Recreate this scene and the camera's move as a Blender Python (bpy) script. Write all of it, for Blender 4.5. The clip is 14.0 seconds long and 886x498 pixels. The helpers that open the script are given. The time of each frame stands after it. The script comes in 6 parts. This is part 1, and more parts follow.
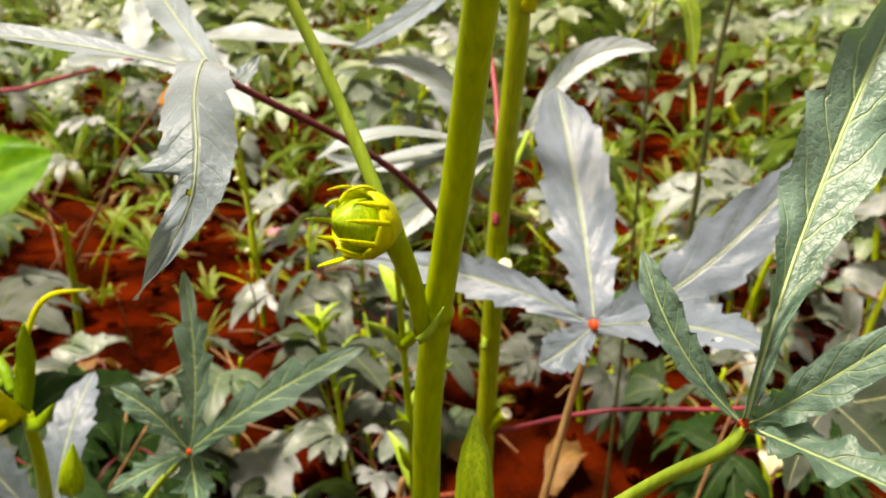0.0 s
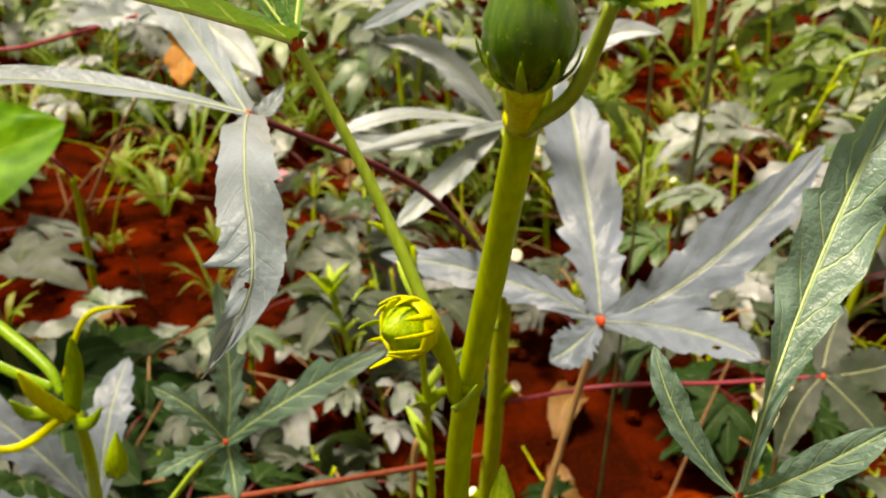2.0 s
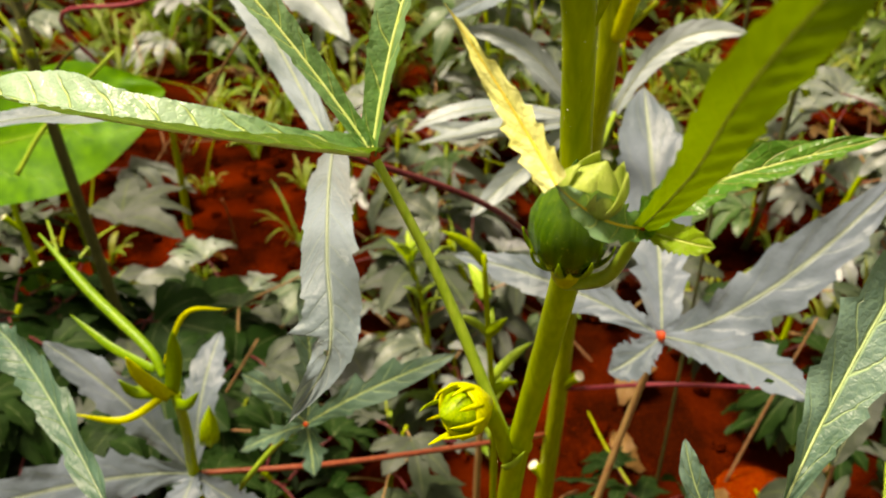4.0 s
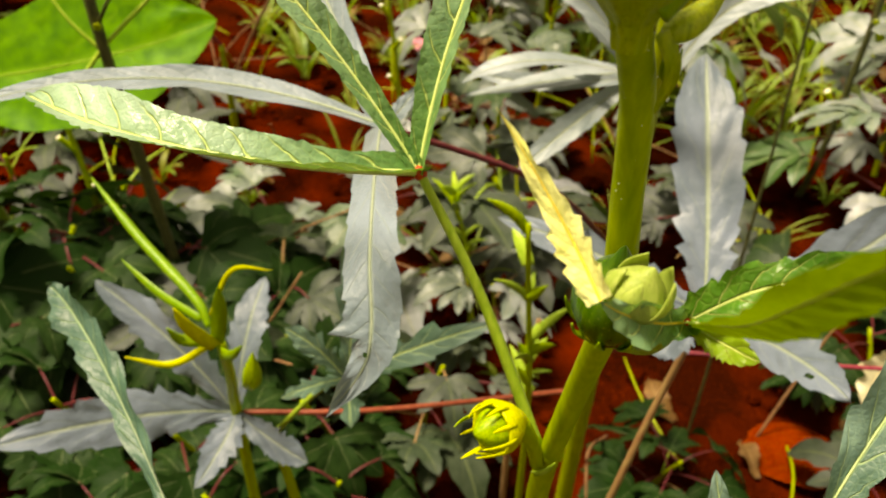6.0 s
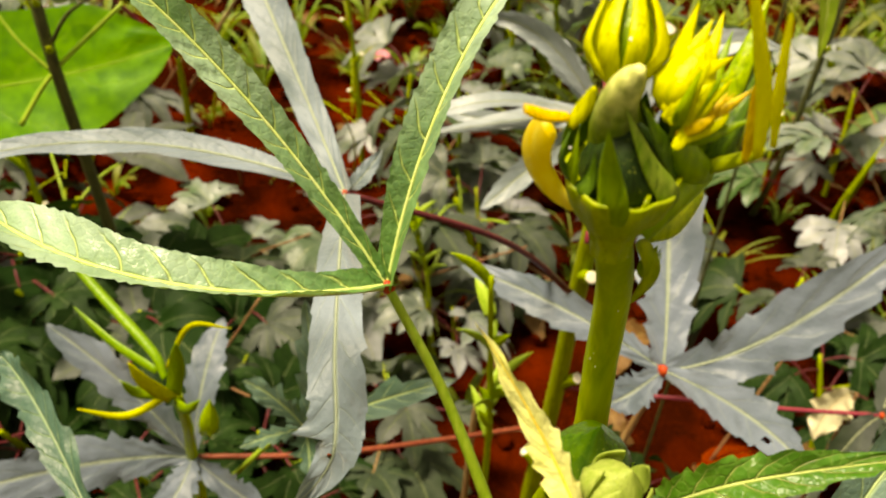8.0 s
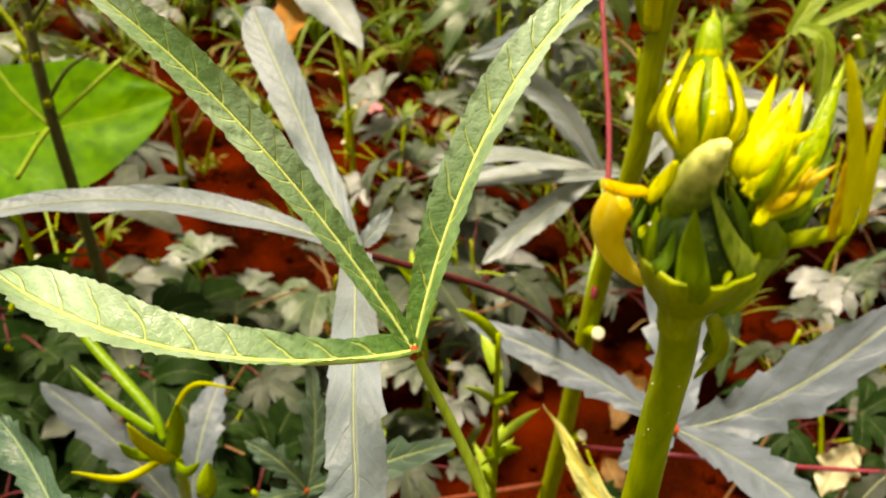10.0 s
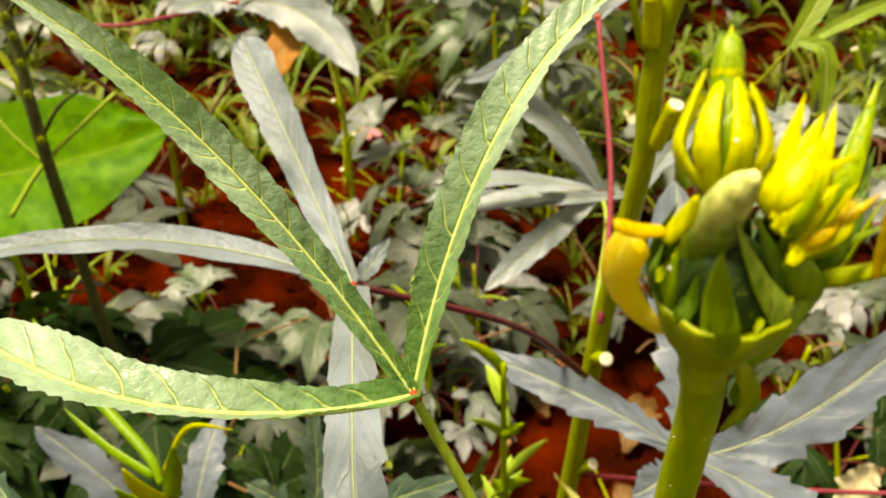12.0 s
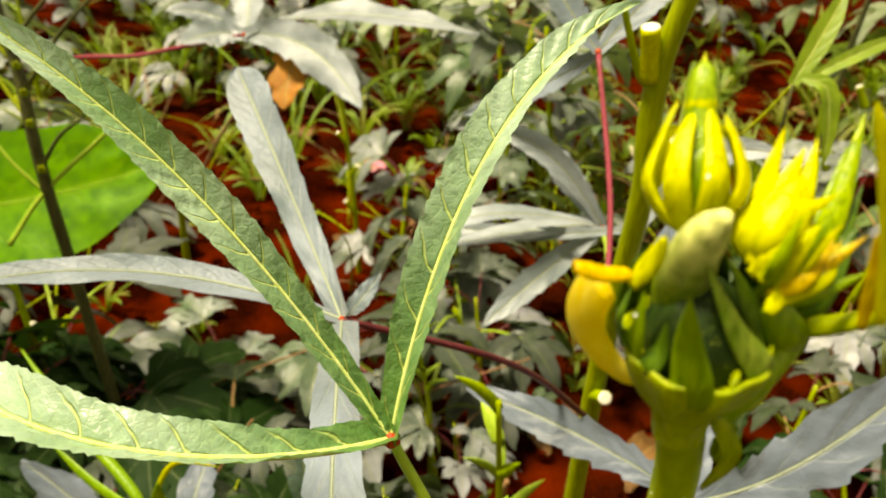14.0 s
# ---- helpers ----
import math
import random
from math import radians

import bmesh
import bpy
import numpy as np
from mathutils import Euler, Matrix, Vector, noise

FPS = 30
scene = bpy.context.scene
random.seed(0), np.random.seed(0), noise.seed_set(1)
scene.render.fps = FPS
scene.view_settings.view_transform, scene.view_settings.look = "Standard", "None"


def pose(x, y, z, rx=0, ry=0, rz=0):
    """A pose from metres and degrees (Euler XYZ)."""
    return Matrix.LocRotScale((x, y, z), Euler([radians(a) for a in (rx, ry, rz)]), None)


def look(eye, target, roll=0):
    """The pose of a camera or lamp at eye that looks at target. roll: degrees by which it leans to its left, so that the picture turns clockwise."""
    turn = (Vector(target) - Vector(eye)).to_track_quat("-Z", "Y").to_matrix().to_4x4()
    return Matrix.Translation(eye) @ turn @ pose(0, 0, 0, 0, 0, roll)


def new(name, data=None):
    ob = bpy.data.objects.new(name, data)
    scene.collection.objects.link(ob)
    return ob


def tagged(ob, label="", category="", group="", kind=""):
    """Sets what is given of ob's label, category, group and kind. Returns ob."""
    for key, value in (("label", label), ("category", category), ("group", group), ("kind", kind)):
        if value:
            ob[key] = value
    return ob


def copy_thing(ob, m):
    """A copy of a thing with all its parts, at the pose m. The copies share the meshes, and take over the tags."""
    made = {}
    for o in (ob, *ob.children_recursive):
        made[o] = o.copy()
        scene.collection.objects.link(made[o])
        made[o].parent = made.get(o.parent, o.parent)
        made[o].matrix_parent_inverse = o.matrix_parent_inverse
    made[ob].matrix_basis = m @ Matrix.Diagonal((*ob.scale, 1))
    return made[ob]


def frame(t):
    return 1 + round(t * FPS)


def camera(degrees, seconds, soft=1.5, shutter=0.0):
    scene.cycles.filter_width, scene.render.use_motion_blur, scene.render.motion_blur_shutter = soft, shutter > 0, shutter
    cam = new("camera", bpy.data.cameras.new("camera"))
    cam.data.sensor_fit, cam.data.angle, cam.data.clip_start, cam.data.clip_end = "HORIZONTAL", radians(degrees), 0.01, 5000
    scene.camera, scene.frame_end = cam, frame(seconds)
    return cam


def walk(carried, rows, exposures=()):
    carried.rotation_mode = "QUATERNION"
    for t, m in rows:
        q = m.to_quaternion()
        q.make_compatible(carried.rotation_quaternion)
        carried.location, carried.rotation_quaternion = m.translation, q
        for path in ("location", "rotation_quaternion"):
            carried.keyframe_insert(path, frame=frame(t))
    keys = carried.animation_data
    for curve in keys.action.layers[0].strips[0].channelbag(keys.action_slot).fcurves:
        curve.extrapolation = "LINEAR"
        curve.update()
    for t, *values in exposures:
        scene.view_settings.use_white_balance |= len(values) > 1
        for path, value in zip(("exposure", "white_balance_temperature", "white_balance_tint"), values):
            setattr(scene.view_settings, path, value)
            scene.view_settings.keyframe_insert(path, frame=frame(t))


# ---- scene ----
cam = camera(57.5, 14.0, soft=1.9)
cam.data.dof.use_dof = True
cam.data.dof.focus_distance = 0.29
cam.data.dof.aperture_fstop = 18.0
PATH = [
    (0, (0.058, 0.093, 0.996), (-0.029, 1.972, 0.316), 2.5),
    (0.5, (0.051, 0.091, 1.011), (-0.027, 1.957, 0.295), 2.0),
    (1, (0.045, 0.086, 1.03), (-0.018, 1.93, 0.26), 1.7),
    (1.5, (0.04, 0.084, 1.052), (-0.028, 1.909, 0.237), 1.8),
    (2, (0.041, 0.085, 1.075), (-0.032, 1.888, 0.211), 2.0),
    (2.5, (0.045, 0.09, 1.09), (-0.026, 1.855, 0.153), 2.1),
    (3, (0.048, 0.085, 1.114), (-0.094, 1.83, 0.149), 1.6),
    (5.5, (0.046, 0.102, 1.191), (-0.28, 1.695, 0.027), 2.3),
    (6, (0.042, 0.113, 1.195), (-0.297, 1.676, -0.006), 2.4),
    (6.5, (0.037, 0.12, 1.2), (-0.29, 1.682, -0.005), 2.9),
    (7, (0.031, 0.131, 1.212), (-0.29, 1.693, 0.006), 3.2),
    (7.5, (0.03, 0.142, 1.223), (-0.26, 1.701, 0.005), 3.8),
    (8, (0.028, 0.145, 1.233), (-0.208, 1.727, 0.032), 5.1),
    (10.5, (0.005, 0.157, 1.231), (-0.217, 1.818, 0.14), 5.2),
    (11, (0.003, 0.163, 1.23), (-0.229, 1.819, 0.132), 4.1),
    (11.5, (0.003, 0.165, 1.229), (-0.232, 1.845, 0.168), 4.1),
    (12, (0.008, 0.171, 1.226), (-0.234, 1.855, 0.174), 3.5),
    (12.5, (0.008, 0.173, 1.223), (-0.239, 1.861, 0.178), 3.5),
    (13, (0.007, 0.173, 1.22), (-0.22, 1.888, 0.215), 4.9),
    (13.5, (0.008, 0.179, 1.219), (-0.213, 1.909, 0.239), 4.9),
    (14, (0.016, 0.183, 1.222), (-0.253, 1.904, 0.238), 3.8),
]
walk(cam, [(t, look(eye, target, roll)) for t, eye, target, roll in PATH], exposures=[(t, stops, kelvin, tint) for t, stops, kelvin, tint in ((0.0, 1.08, 7200, 16), (1.5, 0.96, 7500, 16), (3.0, 0.80, 7900, 12), (5.5, 0.78, 8200, 10), (7.5, 0.72, 8500, 9), (10.5, 0.76, 8400, 12), (14.0, 0.78, 8300, 8))])

# ---- world, sun and exposure ----
world = bpy.data.worlds.new("overcast_sky")
scene.world = world
world.use_nodes = True
wn = world.node_tree
wn.nodes.clear()
sky = wn.nodes.new("ShaderNodeTexSky")
sky.sky_type = "NISHITA"
sky.sun_disc = False
sky.sun_elevation = radians(70)
sky.sun_rotation = radians(-99)
sky.dust_density = 4.0
sky.air_density = 1.0
soften = wn.nodes.new("ShaderNodeMix")
soften.data_type = "RGBA"
soften.inputs[0].default_value = 0.72
soften.inputs[7].default_value = (10.8, 9.8, 7.6, 1)
back = wn.nodes.new("ShaderNodeBackground")
back.inputs[1].default_value = 0.034
wout = wn.nodes.new("ShaderNodeOutputWorld")
wn.links.new(sky.outputs[0], soften.inputs[6])
wn.links.new(soften.outputs[2], back.inputs[0])
wn.links.new(back.outputs[0], wout.inputs[0])

sun = new("sun", bpy.data.lights.new("sun", "SUN"))
sun.data.energy = 5.0
sun.data.angle = radians(16)
sun.data.color = (1.0, 0.93, 0.78)
sun.matrix_world = look((-1.5, 0.35, 4.8), (0, 0.6, 0.6))


# ---- materials ----
def material(name):
    m = bpy.data.materials.new(name)
    m.use_nodes = True
    m.node_tree.nodes.clear()
    return m, m.node_tree


def node(tree, kind, **values):
    n = tree.nodes.new(kind)
    for key, value in values.items():
        if key.startswith("in_"):
            n.inputs[int(key[3:])].default_value = value
    return n


def math_node(tree, operation, a, b=None, c=None):
    n = tree.nodes.new("ShaderNodeMath")
    n.operation = operation
    for i, v in enumerate((a, b, c)):
        if v is None:
            continue
        if isinstance(v, (int, float)):
            n.inputs[i].default_value = v
        else:
            tree.links.new(v, n.inputs[i])
    return n.outputs[0]


def mix_rgb(tree, fac, a, b, blend="MIX"):
    n = tree.nodes.new("ShaderNodeMix")
    n.data_type = "RGBA"
    n.blend_type = blend
    for i, v in ((0, fac), (6, a), (7, b)):
        if isinstance(v, (int, float)):
            n.inputs[i].default_value = v
        elif isinstance(v, tuple):
            n.inputs[i].default_value = (*v, 1)
        else:
            tree.links.new(v, n.inputs[i])
    return n.outputs[2]


def noise_node(tree, scale, detail=4.0, vector=None, rough=0.55):
    n = tree.nodes.new("ShaderNodeTexNoise")
    n.inputs["Scale"].default_value = scale
    n.inputs["Detail"].default_value = detail
    n.inputs["Roughness"].default_value = rough
    if vector is None:
        vector = tree.nodes.new("ShaderNodeNewGeometry").outputs["Position"]
    tree.links.new(vector, n.inputs["Vector"])
    return n.outputs["Fac"]


def ramp(tree, fac, lo, hi):
    n = tree.nodes.new("ShaderNodeMapRange")
    n.inputs[1].default_value, n.inputs[2].default_value = lo, hi
    tree.links.new(fac, n.inputs[0])
    return n.outputs[0]


def finish(tree, color, rough, bump=None, bump_strength=0.3, bump_distance=0.001, translucent=0.0, thin_color=None, specular=0.5, sheen=0.0, coat=0.0):
    bsdf = tree.nodes.new("ShaderNodeBsdfPrincipled")
    if isinstance(color, tuple):
        bsdf.inputs["Base Color"].default_value = (*color, 1)
    else:
        tree.links.new(color, bsdf.inputs["Base Color"])
    if isinstance(rough, (int, float)):
        bsdf.inputs["Roughness"].default_value = rough
    else:
        tree.links.new(rough, bsdf.inputs["Roughness"])
    bsdf.inputs["Specular IOR Level"].default_value = specular
    bsdf.inputs["Sheen Weight"].default_value = sheen
    bsdf.inputs["Coat Weight"].default_value = coat
    surface = bsdf.outputs[0]
    if bump is not None:
        b = tree.nodes.new("ShaderNodeBump")
        b.inputs["Strength"].default_value = bump_strength
        b.inputs["Distance"].default_value = bump_distance
        tree.links.new(bump, b.inputs["Height"])
        tree.links.new(b.outputs[0], bsdf.inputs["Normal"])
    if translucent:
        t = tree.nodes.new("ShaderNodeBsdfTranslucent")
        if isinstance(thin_color, tuple):
            t.inputs[0].default_value = (*thin_color, 1)
        else:
            tree.links.new(thin_color if thin_color is not None else color, t.inputs[0])
        mixer = tree.nodes.new("ShaderNodeMixShader")
        mixer.inputs[0].default_value = translucent
        tree.links.new(surface, mixer.inputs[1])
        tree.links.new(t.outputs[0], mixer.inputs[2])
        surface = mixer.outputs[0]
    o = tree.nodes.new("ShaderNodeOutputMaterial")
    tree.links.new(surface, o.inputs[0])


def leaf_material(name, deep, pale, vein, thin, rough=0.42, translucent=0.22, specular=0.5, vein_strength=0.75, bloom_sheen=(0.5, 0.52, 0.56), bloom_sheen_amount=0.0, sheen=0.0, vein_rate=1.25, slope=3.4, net_strength=0.13, tip_sheen=0.0, alt=None, relief=0.8, side_strength=0.9):
    """A veined blade: UV x runs across (0.5 is the midrib), UV y along, in widths."""
    m, tree = material(name)
    uv = tree.nodes.new("ShaderNodeUVMap")
    sep = tree.nodes.new("ShaderNodeSeparateXYZ")
    tree.links.new(uv.outputs[0], sep.inputs[0])
    u = math_node(tree, "ABSOLUTE", math_node(tree, "SUBTRACT", sep.outputs[0], 0.5))
    info = tree.nodes.new("ShaderNodeObjectInfo").outputs["Random"]
    wob = noise_node(tree, 38.0, 3.0)
    along = math_node(tree, "ADD", sep.outputs[1], math_node(tree, "MULTIPLY", wob, 0.5))
    side = math_node(tree, "SUBTRACT", math_node(tree, "MULTIPLY", along, vein_rate), math_node(tree, "MULTIPLY", math_node(tree, "POWER", u, 1.4), slope))
    side = math_node(tree, "ADD", side, math_node(tree, "MULTIPLY", math_node(tree, "GREATER_THAN", sep.outputs[0], 0.5), 0.42))
    fr = math_node(tree, "ABSOLUTE", math_node(tree, "SUBTRACT", math_node(tree, "FRACT", side), 0.5))
    side_vein = math_node(tree, "SUBTRACT", 1.0, ramp(tree, fr, 0.015, 0.060))
    fade = math_node(tree, "SUBTRACT", 1.0, ramp(tree, u, 0.30, 0.48))
    side_vein = math_node(tree, "MULTIPLY", side_vein, fade)
    mid_vein = math_node(tree, "SUBTRACT", 1.0, ramp(tree, u, 0.02, 0.055))
    net = tree.nodes.new("ShaderNodeTexVoronoi")
    net.feature = "DISTANCE_TO_EDGE"
    net.inputs["Scale"].default_value = 260.0
    tree.links.new(tree.nodes.new("ShaderNodeNewGeometry").outputs["Position"], net.inputs["Vector"])
    netv = math_node(tree, "SUBTRACT", 1.0, ramp(tree, net.outputs["Distance"], 0.0, 0.12))
    veins = math_node(tree, "MAXIMUM", mid_vein, math_node(tree, "MULTIPLY", side_vein, side_strength))
    veins = math_node(tree, "MAXIMUM", veins, math_node(tree, "MULTIPLY", netv, net_strength))
    blotch = ramp(tree, noise_node(tree, 45.0, 5.0), 0.32, 0.70)
    color = mix_rgb(tree, blotch, deep, pale)
    color = mix_rgb(tree, math_node(tree, "MULTIPLY", info, 0.35), color, pale)
    if alt:
        color = mix_rgb(tree, ramp(tree, math_node(tree, "FRACT", math_node(tree, "MULTIPLY", info, 7.3)), 0.30, 0.95), color, alt)
    # grey-blue waxy coat, with the sky's sheen painted into the colour
    if bloom_sheen_amount:
        sheen_film = ramp(tree, noise_node(tree, 14.0, 3.0), 0.25, 0.75)
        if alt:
            sheen_film = math_node(tree, "MULTIPLY", sheen_film, math_node(tree, "ADD", 0.15, math_node(tree, "MULTIPLY", ramp(tree, math_node(tree, "FRACT", math_node(tree, "MULTIPLY", info, 13.7)), 0.15, 0.85), 1.3)))
        # paler towards the tip: the curled end's sky reflection, painted in
        if tip_sheen:
            sheen_film = math_node(tree, "MULTIPLY", sheen_film, math_node(tree, "ADD", 1.0 - tip_sheen, math_node(tree, "MULTIPLY", ramp(tree, sep.outputs[1], 0.8, 6.0), 2.0 * tip_sheen)))
        color = mix_rgb(tree, math_node(tree, "MULTIPLY", sheen_film, bloom_sheen_amount), color, bloom_sheen)
    speck = ramp(tree, noise_node(tree, 330.0, 2.0), 0.70, 0.78)
    color = mix_rgb(tree, math_node(tree, "MULTIPLY", speck, 0.25), color, (0.16, 0.12, 0.05))
    color = mix_rgb(tree, math_node(tree, "MULTIPLY", veins, vein_strength), color, vein)
    pucker = math_node(tree, "ADD", math_node(tree, "MULTIPLY", fr, 0.45), math_node(tree, "MULTIPLY", noise_node(tree, 240.0, 3.0), 0.5))
    pucker = math_node(tree, "SUBTRACT", pucker, math_node(tree, "MULTIPLY", veins, 0.5))
    thin_mix = mix_rgb(tree, math_node(tree, "MULTIPLY", veins, 0.5), thin, vein)
    finish(tree, color, rough, pucker, min(relief, 1.0), 0.0016 * max(relief, 1.0), translucent, thin_mix, specular, sheen)
    return m


def stalk_material(name, a, b, rough=0.38, scale=30.0, translucent=0.0, specular=0.25, fibre=55.0, stripe=0.0, tip=None):
    m, tree = material(name)
    tc = tree.nodes.new("ShaderNodeNewGeometry").outputs["Position"]
    stretch = tree.nodes.new("ShaderNodeMapping")
    stretch.inputs["Scale"].default_value = (6, 6, 0.7)
    tree.links.new(tc, stretch.inputs[0])
    streak = ramp(tree, noise_node(tree, fibre, 4.0, stretch.outputs[0]), 0.3, 0.7)
    patch = ramp(tree, noise_node(tree, scale, 3.0), 0.3, 0.7)
    color = mix_rgb(tree, streak, a, b)
    color = mix_rgb(tree, math_node(tree, "MULTIPLY", patch, 0.5), color, a)
    if stripe:
        fine = ramp(tree, noise_node(tree, fibre * 2.2, 3.0, stretch.outputs[0]), 0.52, 0.66)
        color = mix_rgb(tree, math_node(tree, "MULTIPLY", fine, stripe), color, tuple(0.35 * c for c in a))
    if tip:
        uv = tree.nodes.new("ShaderNodeUVMap")
        sep = tree.nodes.new("ShaderNodeSeparateXYZ")
        tree.links.new(uv.outputs[0], sep.inputs[0])
        color = mix_rgb(tree, math_node(tree, "MULTIPLY", ramp(tree, sep.outputs[1], 0.45, 1.0), ramp(tree, noise_node(tree, 260.0, 4.0), 0.25, 0.6)), color, tip)
    fuzz = ramp(tree, noise_node(tree, 900.0, 2.0), 0.66, 0.74)
    color = mix_rgb(tree, math_node(tree, "MULTIPLY", fuzz, 0.3), color, (0.62, 0.68, 0.08))
    finish(tree, color, rough, streak, 0.35, 0.0006, translucent, b, specular)
    return m


def soil_material(name):
    m, tree = material(name)
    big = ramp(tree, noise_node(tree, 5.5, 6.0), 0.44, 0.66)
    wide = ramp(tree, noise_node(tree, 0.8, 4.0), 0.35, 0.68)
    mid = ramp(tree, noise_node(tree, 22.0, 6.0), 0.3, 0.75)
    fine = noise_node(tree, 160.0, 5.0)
    # near-black to red patches paint shaded and lit ground into the soil colour
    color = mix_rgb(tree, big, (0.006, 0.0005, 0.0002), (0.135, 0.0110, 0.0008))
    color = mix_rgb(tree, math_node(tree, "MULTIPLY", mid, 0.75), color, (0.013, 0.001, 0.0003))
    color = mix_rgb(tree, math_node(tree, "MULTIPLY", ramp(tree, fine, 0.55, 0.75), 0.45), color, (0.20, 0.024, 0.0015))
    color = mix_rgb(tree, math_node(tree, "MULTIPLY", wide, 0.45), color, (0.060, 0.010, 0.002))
    height = math_node(tree, "ADD", math_node(tree, "MULTIPLY", mid, 1.0), math_node(tree, "MULTIPLY", fine, 0.6))
    finish(tree, color, 0.95, height, 1.0, 0.012, specular=0.0)
    return m


LEAF_NEAR = leaf_material("near_leaf", (0.018, 0.105, 0.010), (0.110, 0.270, 0.060), (0.66, 0.82, 0.26), (0.26, 0.50, 0.03), 0.36, 0.20, specular=0.6, vein_strength=0.85, bloom_sheen=(0.50, 0.66, 0.54), bloom_sheen_amount=0.57, tip_sheen=0.88, relief=1.0, vein_rate=1.15, slope=2.2, net_strength=0.09, side_strength=0.9)
LEAF_VIVID = leaf_material("vivid_leaf", (0.030, 0.130, 0.008), (0.090, 0.240, 0.020), (0.62, 0.72, 0.20), (0.24, 0.48, 0.02), 0.36, 0.25, relief=1.2)
LEAF_BLUE = leaf_material("blue_green_leaf", (0.014, 0.062, 0.032), (0.075, 0.160, 0.110), (0.40, 0.55, 0.26), (0.16, 0.32, 0.06), 0.42, 0.14, bloom_sheen=(0.27, 0.38, 0.36), bloom_sheen_amount=0.62, tip_sheen=0.65, relief=1.0, specular=0.45, net_strength=0.12)
LEAF_TEAL = leaf_material("teal_leaf", (0.008, 0.042, 0.016), (0.036, 0.098, 0.058), (0.26, 0.40, 0.18), (0.12, 0.28, 0.04), 0.42, 0.14, bloom_sheen=(0.12, 0.21, 0.19), bloom_sheen_amount=0.5, relief=1.0, specular=0.45, net_strength=0.12)
# silver tones: wax plus sky reflection put into the leaf colour
LEAF_PALE = leaf_material("silver_leaf", (0.042, 0.072, 0.088), (0.115, 0.155, 0.205), (0.30, 0.36, 0.26), (0.20, 0.29, 0.18), 0.42, 0.18, vein_strength=0.65, bloom_sheen=(0.24, 0.285, 0.40), bloom_sheen_amount=0.60, relief=0.7, specular=0.35, side_strength=0.3, sheen=0.45, net_strength=0.08)
LEAF_SILVER = leaf_material("sky_silver_leaf", (0.045, 0.080, 0.088), (0.125, 0.175, 0.205), (0.34, 0.42, 0.30), (0.22, 0.30, 0.18), 0.44, 0.18, vein_strength=0.65, bloom_sheen=(0.34, 0.42, 0.54), bloom_sheen_amount=0.64, relief=0.9, specular=0.35, side_strength=0.35, sheen=0.6, net_strength=0.08)
LEAF_GLOSS = leaf_material("sky_gloss_leaf", (0.055, 0.095, 0.100), (0.150, 0.205, 0.225), (0.42, 0.50, 0.32), (0.22, 0.30, 0.18), 0.42, 0.18, vein_strength=0.65, bloom_sheen=(0.48, 0.54, 0.62), bloom_sheen_amount=0.70, relief=0.8, specular=0.5, side_strength=0.35, sheen=0.8, net_strength=0.08)
LEAF_FIELD = leaf_material("field_leaf", (0.018, 0.040, 0.010), (0.105, 0.135, 0.110), (0.24, 0.27, 0.15), (0.18, 0.28, 0.05), 0.42, 0.18, vein_strength=0.45, side_strength=0.35, bloom_sheen=(0.44, 0.45, 0.52), bloom_sheen_amount=0.58, alt=(0.030, 0.090, 0.006), relief=0.6, specular=0.55)
LEAF_FAR = leaf_material("far_green_leaf", (0.030, 0.062, 0.010), (0.115, 0.170, 0.050), (0.26, 0.30, 0.11), (0.22, 0.36, 0.03), 0.42, 0.24, vein_strength=0.35, bloom_sheen=(0.52, 0.54, 0.48), bloom_sheen_amount=0.48, alt=(0.075, 0.165, 0.004), relief=0.4, specular=0.55, side_strength=0.4)
# darker copies of the field leaf, with the understorey's shade in their colour
LEAF_LOW_SHADED = leaf_material("low_shaded_leaf", (0.006, 0.018, 0.003), (0.040, 0.056, 0.030), (0.12, 0.15, 0.06), (0.08, 0.15, 0.02), 0.52, 0.14, vein_strength=0.45, bloom_sheen=(0.155, 0.160, 0.170), bloom_sheen_amount=0.56, alt=(0.010, 0.032, 0.003), relief=0.5, side_strength=0.4, specular=0.25)
LEAF_SHADED = leaf_material("shaded_leaf", (0.004, 0.016, 0.002), (0.018, 0.045, 0.008), (0.045, 0.075, 0.02), (0.05, 0.13, 0.01), 0.6, 0.10, vein_strength=0.45, relief=0.5, alt=(0.006, 0.026, 0.002), side_strength=0.5, specular=0.12)
LEAF_YOUNG = leaf_material("young_leaf", (0.10, 0.21, 0.006), (0.26, 0.40, 0.02), (0.60, 0.66, 0.14), (0.52, 0.66, 0.02), 0.42, 0.35, relief=0.9, side_strength=0.5)
LEAF_OLIVE = leaf_material("olive_leaf", (0.050, 0.125, 0.002), (0.130, 0.225, 0.004), (0.30, 0.36, 0.02), (0.26, 0.42, 0.006), 0.42, 0.32, relief=0.6, side_strength=0.4, vein_strength=0.6)
LEAF_YELLOW = leaf_material("yellow_leaf", (0.84, 0.86, 0.18), (0.94, 0.95, 0.56), (0.90, 0.76, 0.20), (0.96, 0.96, 0.30), 0.42, 0.35, side_strength=0.2, vein_strength=0.5)
LEAF_BRIGHT = leaf_material("broad_leaf", (0.020, 0.12, 0.0005), (0.13, 0.35, 0.001), (0.26, 0.50, 0.01), (0.34, 0.66, 0.001), 0.42, 0.38, specular=0.25, vein_strength=0.35, relief=0.3)
LEAF_DRY = leaf_material("dry_leaf", (0.62, 0.56, 0.34), (0.80, 0.76, 0.52), (0.70, 0.60, 0.34), (0.80, 0.72, 0.40), 0.6, 0.25)
